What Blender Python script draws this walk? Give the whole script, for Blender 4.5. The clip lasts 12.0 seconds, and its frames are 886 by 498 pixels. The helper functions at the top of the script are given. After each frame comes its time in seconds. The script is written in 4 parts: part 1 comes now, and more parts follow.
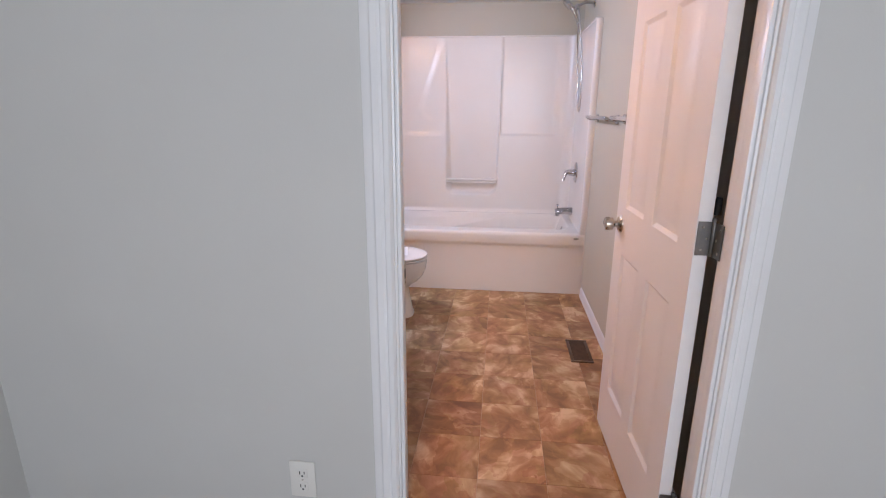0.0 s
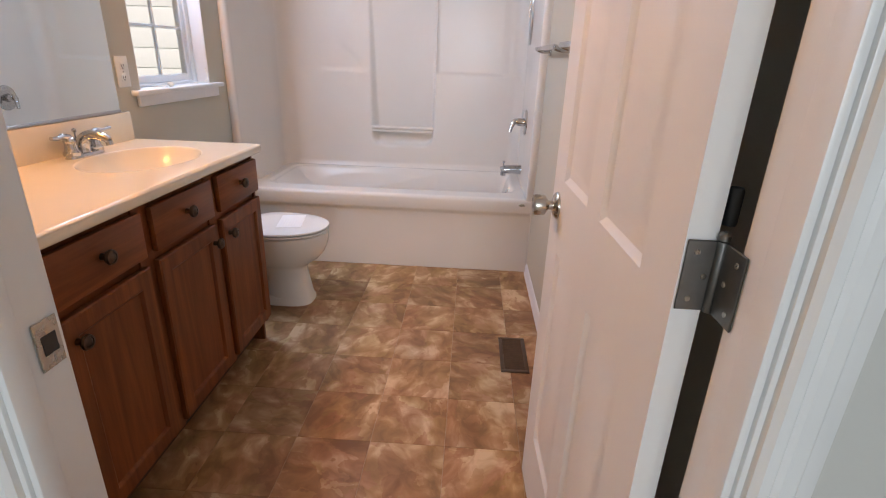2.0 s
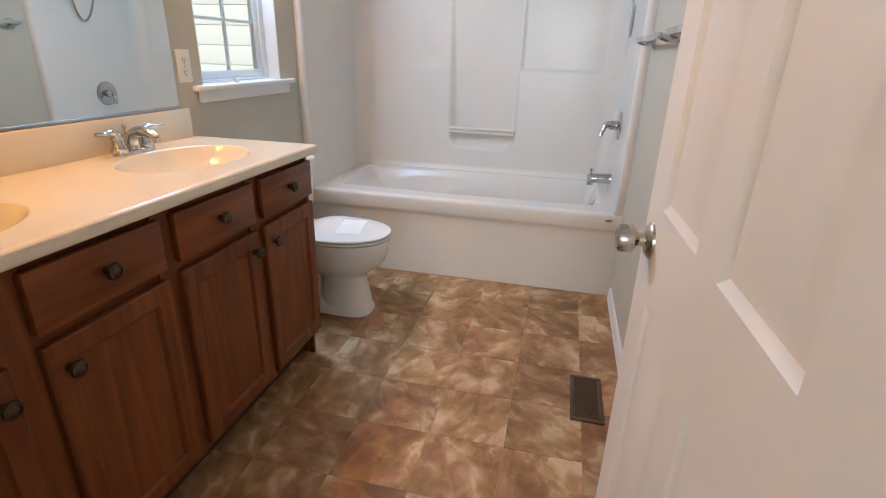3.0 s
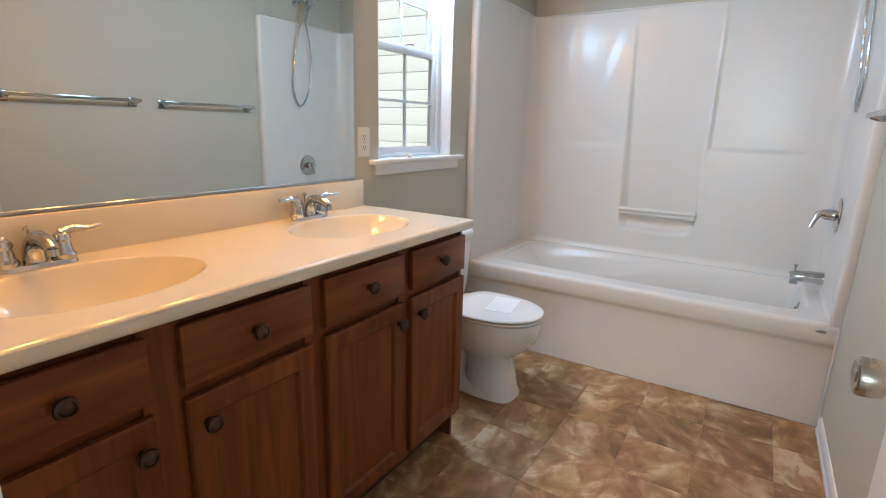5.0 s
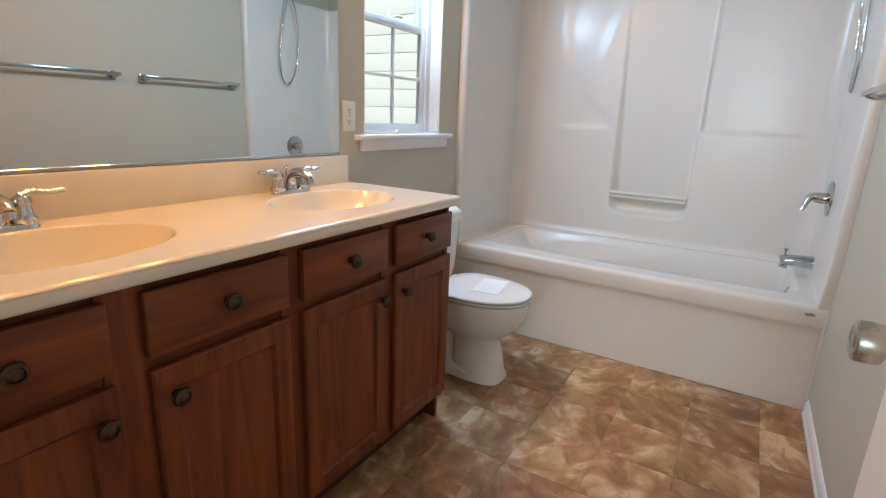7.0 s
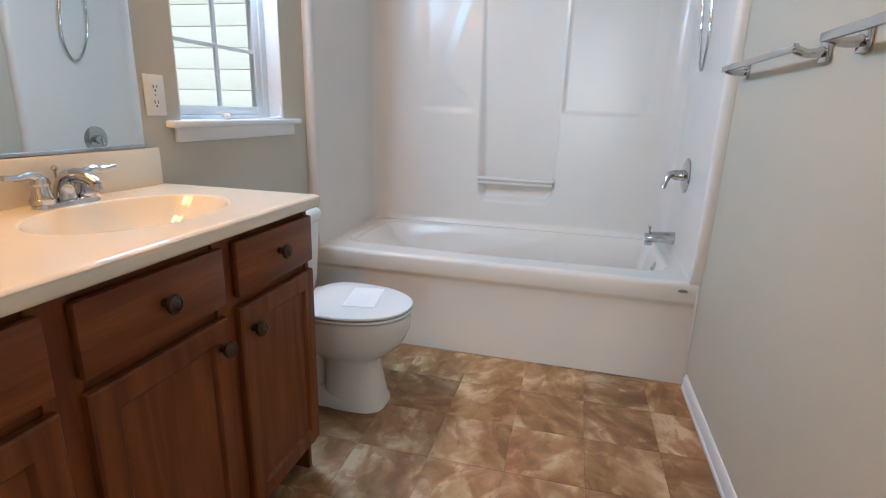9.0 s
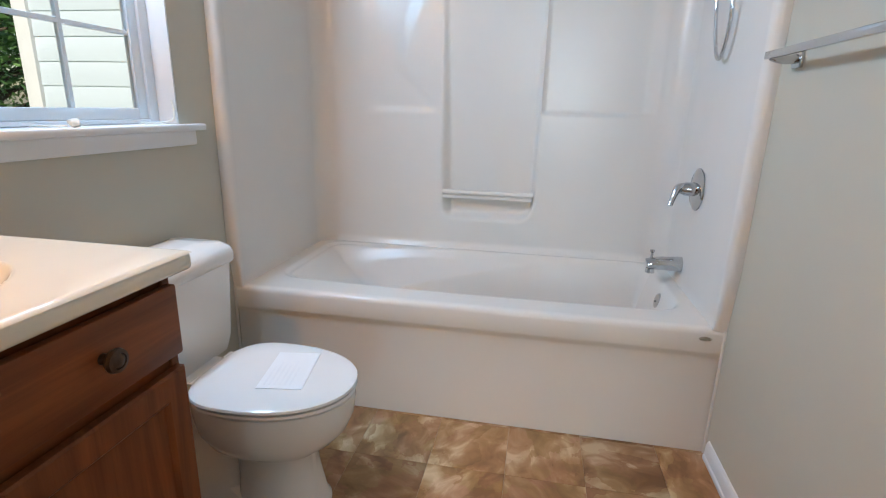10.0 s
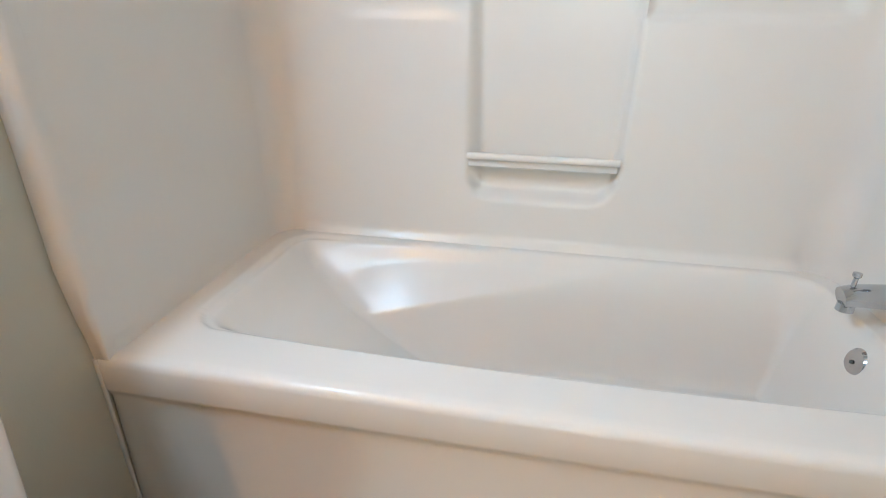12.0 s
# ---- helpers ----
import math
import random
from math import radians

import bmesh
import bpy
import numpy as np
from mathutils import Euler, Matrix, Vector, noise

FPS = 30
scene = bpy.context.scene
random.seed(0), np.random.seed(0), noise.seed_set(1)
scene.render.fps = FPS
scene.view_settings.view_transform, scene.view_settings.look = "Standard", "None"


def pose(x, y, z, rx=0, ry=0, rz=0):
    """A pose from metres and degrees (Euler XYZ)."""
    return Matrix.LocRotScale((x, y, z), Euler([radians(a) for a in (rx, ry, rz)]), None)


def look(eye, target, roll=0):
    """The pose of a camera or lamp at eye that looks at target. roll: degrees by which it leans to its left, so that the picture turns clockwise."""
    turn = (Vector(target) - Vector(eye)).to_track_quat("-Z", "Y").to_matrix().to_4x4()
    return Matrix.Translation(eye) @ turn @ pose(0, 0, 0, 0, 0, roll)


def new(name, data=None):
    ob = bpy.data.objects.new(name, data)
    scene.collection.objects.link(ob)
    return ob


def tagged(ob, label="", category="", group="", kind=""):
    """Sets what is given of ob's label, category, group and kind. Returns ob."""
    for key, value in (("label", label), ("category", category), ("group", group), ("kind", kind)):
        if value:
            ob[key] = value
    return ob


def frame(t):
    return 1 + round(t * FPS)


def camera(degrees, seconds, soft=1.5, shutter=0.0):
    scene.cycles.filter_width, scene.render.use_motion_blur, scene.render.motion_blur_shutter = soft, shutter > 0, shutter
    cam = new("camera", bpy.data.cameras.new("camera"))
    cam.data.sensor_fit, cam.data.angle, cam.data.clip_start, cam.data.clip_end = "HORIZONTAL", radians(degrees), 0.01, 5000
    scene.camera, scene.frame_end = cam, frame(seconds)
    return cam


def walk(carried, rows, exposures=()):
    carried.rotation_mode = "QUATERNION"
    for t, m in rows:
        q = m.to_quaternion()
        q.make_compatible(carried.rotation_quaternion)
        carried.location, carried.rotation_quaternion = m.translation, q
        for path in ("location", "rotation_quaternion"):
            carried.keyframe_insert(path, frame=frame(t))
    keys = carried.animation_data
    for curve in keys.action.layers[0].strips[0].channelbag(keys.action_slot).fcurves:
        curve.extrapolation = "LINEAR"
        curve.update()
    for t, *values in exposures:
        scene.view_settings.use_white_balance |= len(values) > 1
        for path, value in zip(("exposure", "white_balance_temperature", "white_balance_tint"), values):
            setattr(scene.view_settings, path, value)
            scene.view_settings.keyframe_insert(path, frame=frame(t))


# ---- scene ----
cam = camera(82.9, 12.0, soft=1.1)
PATH = [
    (0, (1.162, -3.747, 1.366), (0.95, -1.83, 0.836), 0.3),
    (0.5, (1.251, -3.62, 1.344), (1.26, -1.701, 0.782), 0.9),
    (1, (1.294, -3.388, 1.326), (1.398, -1.483, 0.726), 1.6),
    (1.5, (1.336, -3.183, 1.307), (1.41, -1.297, 0.644), 2.2),
    (2, (1.416, -2.985, 1.286), (1.332, -1.121, 0.566), 2.0),
    (2.5, (1.464, -2.819, 1.27), (1.203, -0.984, 0.518), 1.9),
    (4.5, (1.448, -2.562, 1.25), (0.587, -0.835, 0.727), 1.2),
    (5, (1.438, -2.567, 1.25), (0.411, -0.917, 0.78), 1.5),
    (5.5, (1.425, -2.532, 1.205), (0.28, -0.951, 0.769), 1.5),
    (6, (1.436, -2.525, 1.194), (0.254, -0.977, 0.739), 1.5),
    (6.5, (1.437, -2.526, 1.194), (0.306, -0.948, 0.715), 1.9),
    (7, (1.438, -2.524, 1.194), (0.445, -0.864, 0.685), 2.3),
    (9, (1.254, -2.23, 1.163), (0.777, -0.362, 0.63), 1.7),
    (9.5, (1.231, -1.949, 1.181), (0.854, -0.058, 0.65), 0.8),
    (10, (1.154, -1.699, 1.173), (0.807, 0.196, 0.637), 1.4),
    (10.5, (1.003, -1.429, 1.172), (0.552, 0.427, 0.579), 1.8),
    (11, (0.905, -1.206, 1.133), (0.262, 0.566, 0.464), 2.0),
    (11.5, (0.896, -0.975, 1.129), (0.21, 0.738, 0.359), 0.1),
    (12, (0.899, -0.733, 1.134), (0.562, 1.066, 0.327), 0.7),
]
EXPOSURES = [
    (0, -0.36, 8000, 34), (1.0, -0.4, 8200, 33), (2.0, -0.5, 8300, 25), (2.5, -0.4, 7900, 16), (4.5, -0.46, 7500, 11), (7, -0.46, 7500, 11),
    (9, -0.44, 7100, 10), (9.5, -0.44, 7000, 10), (10, -0.46, 7200, 10), (10.5, -0.56, 7600, 9), (11.5, -0.58, 8000, 8), (12, -0.14, 7900, 8),
]
walk(cam, [(t, look(eye, target, roll)) for t, eye, target, roll in PATH], EXPOSURES)

# ---- light ----
world = bpy.data.worlds.new("world")
scene.world = world
world.use_nodes = True
wn = world.node_tree.nodes
sky = wn.new("ShaderNodeTexSky")
sky.sky_type = "NISHITA"
sky.sun_disc = False
sky.sun_elevation = radians(38)
sky.sun_rotation = radians(176)
wn["Background"].inputs["Strength"].default_value = 0.15
world.node_tree.links.new(sky.outputs[0], wn["Background"].inputs["Color"])

U = 1.07  # plan units to metres


def lamp(name, kind, energy, colour, matrix, size=None, size_y=None):
    d = bpy.data.lights.new(name, kind)
    d.energy, d.color = energy, colour
    if kind == "AREA":
        d.shape, d.size, d.size_y = "RECTANGLE", size, size_y
    elif kind == "SUN":
        d.angle = radians(0.6)
    else:
        d.shadow_soft_size = size
    ob = new(name, d)
    ob.matrix_world = matrix
    return ob


lamp("sun", "SUN", 5.0, (1.0, 0.985, 0.96), look((0.6, -8.0, 6.2), (0, 0, 0)))
# daylight in the bathroom window, from an added strip lamp under its head
lamp("window_daylight", "AREA", 36, (0.36, 0.62, 1.0), look((-0.045 * U, -0.48 * U, 1.875 * U), (1.0, -0.48 * U, 1.30 * U)), 0.52 * U, 0.17 * U)
# added daylight lamp outside an unseen, assumed bedroom window behind the walker
lamp("assumed_bedroom_daylight", "AREA", 80, (0.52, 0.77, 1.0), look((1.50, -6.15, 1.5), (1.2, 0, 1.3)), 1.0, 1.25)
for y in (-1.83, -1.57, -1.31):
    lamp("vanity_bulb_light", "POINT", 12.5, (1.0, 0.47, 0.115), Matrix.Translation((0.09 * U, y * U, 1.966 * U)), 0.055)


# ---- materials ----
def mat(name, colour, rough=0.5, metal=0.0, vary=0.06, scale=8.0, bump=0.0, bump_scale=120.0, coat=0.0, stretch=(1, 1, 1), second=None, spec=0.5):
    m = bpy.data.materials.new(name)
    m.use_nodes = True
    nt = m.node_tree
    n, l = nt.nodes, nt.links
    b = n["Principled BSDF"]
    b.inputs["Roughness"].default_value, b.inputs["Metallic"].default_value = rough, metal
    b.inputs["Coat Weight"].default_value = coat
    b.inputs["Specular IOR Level"].default_value = spec
    tc = n.new("ShaderNodeTexCoord")
    mp = n.new("ShaderNodeMapping")
    mp.inputs["Scale"].default_value = stretch
    l.new(tc.outputs["Object"], mp.inputs["Vector"])
    n1, n2 = n.new("ShaderNodeTexNoise"), n.new("ShaderNodeTexNoise")
    n1.inputs["Scale"].default_value, n1.inputs["Detail"].default_value = scale, 4
    n2.inputs["Scale"].default_value, n2.inputs["Detail"].default_value = bump_scale, 3
    l.new(mp.outputs[0], n1.inputs["Vector"])
    l.new(mp.outputs[0], n2.inputs["Vector"])
    ramp = n.new("ShaderNodeMix")
    ramp.data_type = "RGBA"
    c = Vector(colour)
    lo = second if second else tuple(c * (1 - vary))
    ramp.inputs["A"].default_value = (*lo, 1)
    ramp.inputs["B"].default_value = (*[min(1, v) for v in c * (1 + vary)], 1) if not second else (*c, 1)
    mr = n.new("ShaderNodeMapRange")
    mr.inputs["From Min"].default_value, mr.inputs["From Max"].default_value = 0.3, 0.7
    l.new(n1.outputs["Fac"], mr.inputs["Value"])
    l.new(mr.outputs[0], ramp.inputs["Factor"])
    l.new(ramp.outputs["Result"], b.inputs["Base Color"])
    mr2 = n.new("ShaderNodeMapRange")
    mr2.inputs["To Min"].default_value, mr2.inputs["To Max"].default_value = max(0, rough - 0.05), rough + 0.06
    l.new(n1.outputs["Fac"], mr2.inputs["Value"])
    l.new(mr2.outputs[0], b.inputs["Roughness"])
    if bump:
        bp = n.new("ShaderNodeBump")
        bp.inputs["Strength"].default_value, bp.inputs["Distance"].default_value = bump, 0.002
        l.new(n2.outputs["Fac"], bp.inputs["Height"])
        l.new(bp.outputs[0], b.inputs["Normal"])
    return m


def wood(name, along):
    """Cherry-stained oak with the grain along y or z."""
    m = bpy.data.materials.new(name)
    m.use_nodes = True
    n, l = m.node_tree.nodes, m.node_tree.links
    b = n["Principled BSDF"]
    tc, mp, inf = n.new("ShaderNodeTexCoord"), n.new("ShaderNodeMapping"), n.new("ShaderNodeObjectInfo")
    mp.inputs["Scale"].default_value = (1, 0.07, 1) if along == "y" else (1, 1, 0.07)
    add = n.new("ShaderNodeVectorMath")
    l.new(tc.outputs["Object"], mp.inputs["Vector"])
    sc = n.new("ShaderNodeMath")
    sc.operation = "MULTIPLY"
    sc.inputs[1].default_value = 9.0
    l.new(inf.outputs["Random"], sc.inputs[0])
    l.new(mp.outputs[0], add.inputs[0])
    l.new(sc.outputs[0], add.inputs[1])
    big, fine = n.new("ShaderNodeTexNoise"), n.new("ShaderNodeTexNoise")
    big.inputs["Scale"].default_value, big.inputs["Detail"].default_value, big.inputs["Distortion"].default_value = 16, 5, 1.6
    fine.inputs["Scale"].default_value, fine.inputs["Detail"].default_value = 150, 3
    l.new(add.outputs[0], big.inputs["Vector"])
    l.new(add.outputs[0], fine.inputs["Vector"])
    cr = n.new("ShaderNodeValToRGB")
    cr.color_ramp.elements[0].position, cr.color_ramp.elements[0].color = 0.30, (0.135, 0.036, 0.012, 1)
    cr.color_ramp.elements[1].position, cr.color_ramp.elements[1].color = 0.72, (0.255, 0.080, 0.026, 1)
    l.new(big.outputs["Fac"], cr.inputs[0])
    mx = n.new("ShaderNodeMix")
    mx.data_type, mx.blend_type = "RGBA", "MULTIPLY"
    mx.inputs["Factor"].default_value = 0.16
    c2 = n.new("ShaderNodeValToRGB")
    c2.color_ramp.elements[0].position, c2.color_ramp.elements[0].color = 0.38, (0.45, 0.40, 0.38, 1)
    c2.color_ramp.elements[1].position = 0.55
    l.new(fine.outputs["Fac"], c2.inputs[0])
    l.new(cr.outputs[0], mx.inputs["A"])
    l.new(c2.outputs[0], mx.inputs["B"])
    l.new(mx.outputs["Result"], b.inputs["Base Color"])
    b.inputs["Roughness"].default_value = 0.40
    b.inputs["Specular IOR Level"].default_value = 0.25
    bp = n.new("ShaderNodeBump")
    bp.inputs["Strength"].default_value, bp.inputs["Distance"].default_value = 0.25, 0.001
    l.new(fine.outputs["Fac"], bp.inputs["Height"])
    l.new(bp.outputs[0], b.inputs["Normal"])
    return m


def tile_material():
    """Slate-look vinyl: every tile has its own clouds, streaks and tone."""
    m = bpy.data.materials.new("slate_vinyl")
    m.use_nodes = True
    n, l = m.node_tree.nodes, m.node_tree.links
    b = n["Principled BSDF"]
    geo, inf, sc, add, mp = n.new("ShaderNodeNewGeometry"), n.new("ShaderNodeObjectInfo"), n.new("ShaderNodeMath"), n.new("ShaderNodeVectorMath"), n.new("ShaderNodeMapping")
    sc.operation = "MULTIPLY"
    sc.inputs[1].default_value = 40.0
    l.new(inf.outputs["Random"], sc.inputs[0])
    l.new(geo.outputs["Position"], mp.inputs["Vector"])
    rot = n.new("ShaderNodeMath")
    rot.operation = "MULTIPLY"
    rot.inputs[1].default_value = 2.2
    l.new(inf.outputs["Random"], rot.inputs[0])
    cmb = n.new("ShaderNodeCombineXYZ")
    l.new(rot.outputs[0], cmb.inputs["Z"])
    l.new(cmb.outputs[0], mp.inputs["Rotation"])
    l.new(mp.outputs[0], add.inputs[0])
    l.new(sc.outputs[0], add.inputs[1])
    st = n.new("ShaderNodeMapping")
    st.inputs["Scale"].default_value = (1, 1.45, 1)
    l.new(add.outputs[0], st.inputs["Vector"])
    a, c, f = n.new("ShaderNodeTexNoise"), n.new("ShaderNodeTexNoise"), n.new("ShaderNodeTexNoise")
    for t, s, d, w in ((a, 3.2, 4, 0.4), (c, 9.0, 9, 0.7), (f, 70, 3, 0)):
        t.inputs["Scale"].default_value, t.inputs["Detail"].default_value, t.inputs["Distortion"].default_value = s, d, w
        l.new(st.outputs[0], t.inputs["Vector"])
    cr = n.new("ShaderNodeValToRGB")
    e = cr.color_ramp.elements
    e[0].position, e[0].color = 0.36, (0.225, 0.118, 0.062, 1)
    e[1].position, e[1].color = 0.65, (0.62, 0.46, 0.315, 1)
    e.new(0.48).color = (0.35, 0.197, 0.108, 1)
    e.new(0.545).color = (0.43, 0.262, 0.158, 1)
    mixf = n.new("ShaderNodeMix")
    mixf.inputs["Factor"].default_value = 0.58
    l.new(a.outputs["Fac"], mixf.inputs["A"])
    l.new(c.outputs["Fac"], mixf.inputs["B"])
    # split flakes with ragged edges, each with its own tone
    warp, bend, flake = n.new("ShaderNodeTexNoise"), n.new("ShaderNodeMix"), n.new("ShaderNodeTexVoronoi")
    warp.inputs["Scale"].default_value, warp.inputs["Detail"].default_value = 9.0, 6
    l.new(st.outputs[0], warp.inputs["Vector"])
    bend.data_type, bend.blend_type = "RGBA", "LINEAR_LIGHT"
    bend.inputs["Factor"].default_value = 0.11
    l.new(st.outputs[0], bend.inputs["A"])
    l.new(warp.outputs["Color"], bend.inputs["B"])
    flake.inputs["Scale"].default_value = 9.0
    l.new(bend.outputs["Result"], flake.inputs["Vector"])
    tone, hue = n.new("ShaderNodeSeparateColor"), n.new("ShaderNodeMapRange")
    l.new(flake.outputs["Color"], tone.inputs[0])
    ft = n.new("ShaderNodeMapRange")
    ft.inputs["To Min"].default_value, ft.inputs["To Max"].default_value = -0.045, 0.055
    l.new(tone.outputs[0], ft.inputs["Value"])
    total = n.new("ShaderNodeMath")
    l.new(mixf.outputs["Result"], total.inputs[0])
    l.new(ft.outputs[0], total.inputs[1])
    l.new(total.outputs[0], cr.inputs[0])
    hsv = n.new("ShaderNodeHueSaturation")
    hue.inputs["To Min"].default_value, hue.inputs["To Max"].default_value = 0.491, 0.510
    l.new(tone.outputs[1], hue.inputs["Value"])
    l.new(hue.outputs[0], hsv.inputs["Hue"])
    hsv.inputs["Saturation"].default_value = 1.14
    vr = n.new("ShaderNodeMapRange")
    vr.inputs["To Min"].default_value, vr.inputs["To Max"].default_value = 0.86, 1.18
    l.new(inf.outputs["Random"], vr.inputs["Value"])
    l.new(vr.outputs[0], hsv.inputs["Value"])
    l.new(cr.outputs[0], hsv.inputs["Color"])
    l.new(hsv.outputs[0], b.inputs["Base Color"])
    rr = n.new("ShaderNodeMapRange")
    rr.inputs["To Min"].default_value, rr.inputs["To Max"].default_value = 0.36, 0.55
    l.new(c.outputs["Fac"], rr.inputs["Value"])
    l.new(rr.outputs[0], b.inputs["Roughness"])
    bp = n.new("ShaderNodeBump")
    bp.inputs["Strength"].default_value, bp.inputs["Distance"].default_value = 0.35, 0.0012
    l.new(c.outputs["Fac"], bp.inputs["Height"])
    l.new(bp.outputs[0], b.inputs["Normal"])
    return m


def glass_material():
    m = bpy.data.materials.new("window_glass")
    m.use_nodes = True
    b = m.node_tree.nodes["Principled BSDF"]
    b.inputs["Transmission Weight"].default_value = 1.0
    b.inputs["Roughness"].default_value = 0.0
    b.inputs["IOR"].default_value = 1.1
    b.inputs["Base Color"].default_value = (0.98, 1.0, 1.0, 1)
    return m


def glow_material(name, colour, strength):
    m = bpy.data.materials.new(name)
    m.use_nodes = True
    b = m.node_tree.nodes["Principled BSDF"]
    b.inputs["Emission Color"].default_value = (*colour, 1)
    b.inputs["Emission Strength"].default_value = strength
    return m


PAINT = mat("wall_paint", (0.55, 0.515, 0.425), 0.55, vary=0.02, scale=2, bump=0.12, bump_scale=260)
HALL = mat("hall_paint", (0.60, 0.595, 0.56), 0.5, vary=0.02, scale=2, bump=0.10, bump_scale=260)
CEIL = mat("ceiling_paint", (0.8, 0.79, 0.77), 0.8, vary=0.02, scale=3, bump=0.3, bump_scale=90)
TRIM = mat("white_trim", (0.80, 0.80, 0.79), 0.32, vary=0.025, scale=6, bump=0.05, bump_scale=60)
DOORP = mat("door_paint", (0.80, 0.79, 0.77), 0.38, vary=0.02, scale=5, bump=0.10, bump_scale=90, stretch=(1, 1, 0.1))
FIBRE = mat("white_fibreglass", (0.78, 0.74, 0.69), 0.24, vary=0.015, scale=3, spec=0.38)
PORC = mat("porcelain", (0.82, 0.795, 0.755), 0.07, vary=0.01, scale=4, spec=0.6)
SEATM = mat("toilet_seat_plastic", (0.84, 0.83, 0.81), 0.16, vary=0.01, scale=4)
MARBLE = mat("cultured_marble", (0.80, 0.725, 0.59), 0.07, vary=0.02, scale=6, spec=0.65)
WOODY = wood("cherry_wood_horizontal", "y")
WOODZ = wood("cherry_wood_vertical", "z")
# cabinet wood darkened in its colour for the shade in the toe-kick recess
WOODD = mat("recess_shade_wood", (0.060, 0.024, 0.014), 0.6, vary=0.2, scale=20, stretch=(1, 1, 0.1))
CHROME = mat("chrome", (0.56, 0.56, 0.57), 0.10, 1.0, vary=0.02, scale=20)
NICKEL = mat("satin_nickel", (0.50, 0.46, 0.40), 0.27, 1.0, vary=0.06, scale=30)
STEEL = mat("hinge_steel", (0.20, 0.195, 0.185), 0.42, 1.0, vary=0.12, scale=40, bump=0.1)
BRONZE = mat("oil_rubbed_bronze", (0.095, 0.058, 0.040), 0.38, 0.8, vary=0.25, scale=60)
VENTM = mat("brown_vent_metal", (0.11, 0.068, 0.043), 0.4, 0.4, vary=0.15, scale=30)
DARK = mat("dark_duct_shade", (0.012, 0.010, 0.009), 0.8, vary=0.1)
PLATE = mat("ivory_plastic", (0.78, 0.76, 0.70), 0.35, vary=0.02)
SLOT = mat("slot_black", (0.02, 0.02, 0.02), 0.6)
PAPER = mat("paper", (0.86, 0.87, 0.88), 0.8, vary=0.015, scale=10)
INK = mat("faint_ink", (0.83, 0.84, 0.855), 0.8)
VINYLW = mat("white_window_vinyl", (0.80, 0.82, 0.83), 0.3, vary=0.02)
GLASS = glass_material()
MIRROR = mat("mirror_silver", (0.76, 0.80, 0.78), 0.0, 1.0, vary=0.0)
MIRROR.node_tree.nodes["Principled BSDF"].inputs["Roughness"].default_value = 0.005
for link in list(MIRROR.node_tree.links):
    if link.to_socket.name == "Roughness":
        MIRROR.node_tree.links.remove(link)
SIDING = mat("vinyl_siding", (0.70, 0.79, 0.85), 0.5, vary=0.04, scale=3, bump=0.2, bump_scale=70, stretch=(0.2, 1, 1))
GROUT = mat("vinyl_joint", (0.50, 0.38, 0.27), 0.55, vary=0.2, scale=40)
CARPET = mat("bedroom_carpet", (0.40, 0.36, 0.30), 0.95, vary=0.15, scale=40, bump=0.8, bump_scale=500)
GRASS = mat("lawn", (0.075, 0.13, 0.035), 0.9, vary=0.35, scale=2, bump=0.8, bump_scale=60)
LEAF = mat("leaf_green", (0.19, 0.36, 0.11), 0.45, vary=0.45, scale=1.7, second=(0.075, 0.18, 0.06))
BARK = mat("bark", (0.11, 0.085, 0.06), 0.9, vary=0.3, scale=12, bump=0.8, bump_scale=30)
BULB = glow_material("lit_bulb", (1.0, 0.66, 0.34), 5.0)
TILE = tile_material()
HOSEM = mat("hose_metal", (0.62, 0.62, 0.62), 0.25, 1.0, vary=0.1, scale=200)


# ---- mesh helpers (plan units) ----
def finish(name, bm, material, angle=35):
    for v in bm.verts:
        v.co *= U
    bmesh.ops.recalc_face_normals(bm, faces=bm.faces)
    me = bpy.data.meshes.new(name)
    bm.to_mesh(me)
    bm.free()
    me.materials.append(material)
    me.shade_smooth()
    me.set_sharp_from_angle(angle=radians(angle))
    return me


def thing(name, at, label, category, group="", kind=""):
    """An Empty at the base of a thing that has parts."""
    e = new(name)
    e.location = Vector(at) * U
    e.empty_display_size = 0.05
    return tagged(e, label, category, group, kind)


def origin(ob):
    p = Vector(ob.location)
    while ob.parent:
        ob = ob.parent
        p = p + Vector(ob.location) if ob.type == "EMPTY" else p
    return p


def part(name, bm, material, parent, label="", angle=35):
    ob = new(name, finish(name, bm, material, angle))
    ob.parent = parent
    if parent.type == "EMPTY":
        ob.matrix_parent_inverse = Matrix.Translation(-parent.location)
    return tagged(ob, label)


def solo(name, bm, material, label, category, group="", kind="", angle=35):
    return tagged(new(name, finish(name, bm, material, angle)), label, category, group, kind)


def box(x0, x1, y0, y1, z0, z1, bevel=0.0, seg=2, bm=None):
    own = bm is None
    b = bmesh.new()
    bmesh.ops.create_cube(b, size=1)
    for v in b.verts:
        v.co = Vector(((x0 + x1) / 2 + v.co.x * (x1 - x0), (y0 + y1) / 2 + v.co.y * (y1 - y0), (z0 + z1) / 2 + v.co.z * (z1 - z0)))
    if bevel:
        bmesh.ops.bevel(b, geom=list(b.edges), offset=bevel, segments=seg, profile=0.5, affect="EDGES")
    if own:
        return b
    merge(bm, b)
    return bm


def merge(bm, other):
    me = bpy.data.meshes.new("scratch")
    other.to_mesh(me)
    other.free()
    bm.from_mesh(me)
    bpy.data.meshes.remove(me)
    return bm


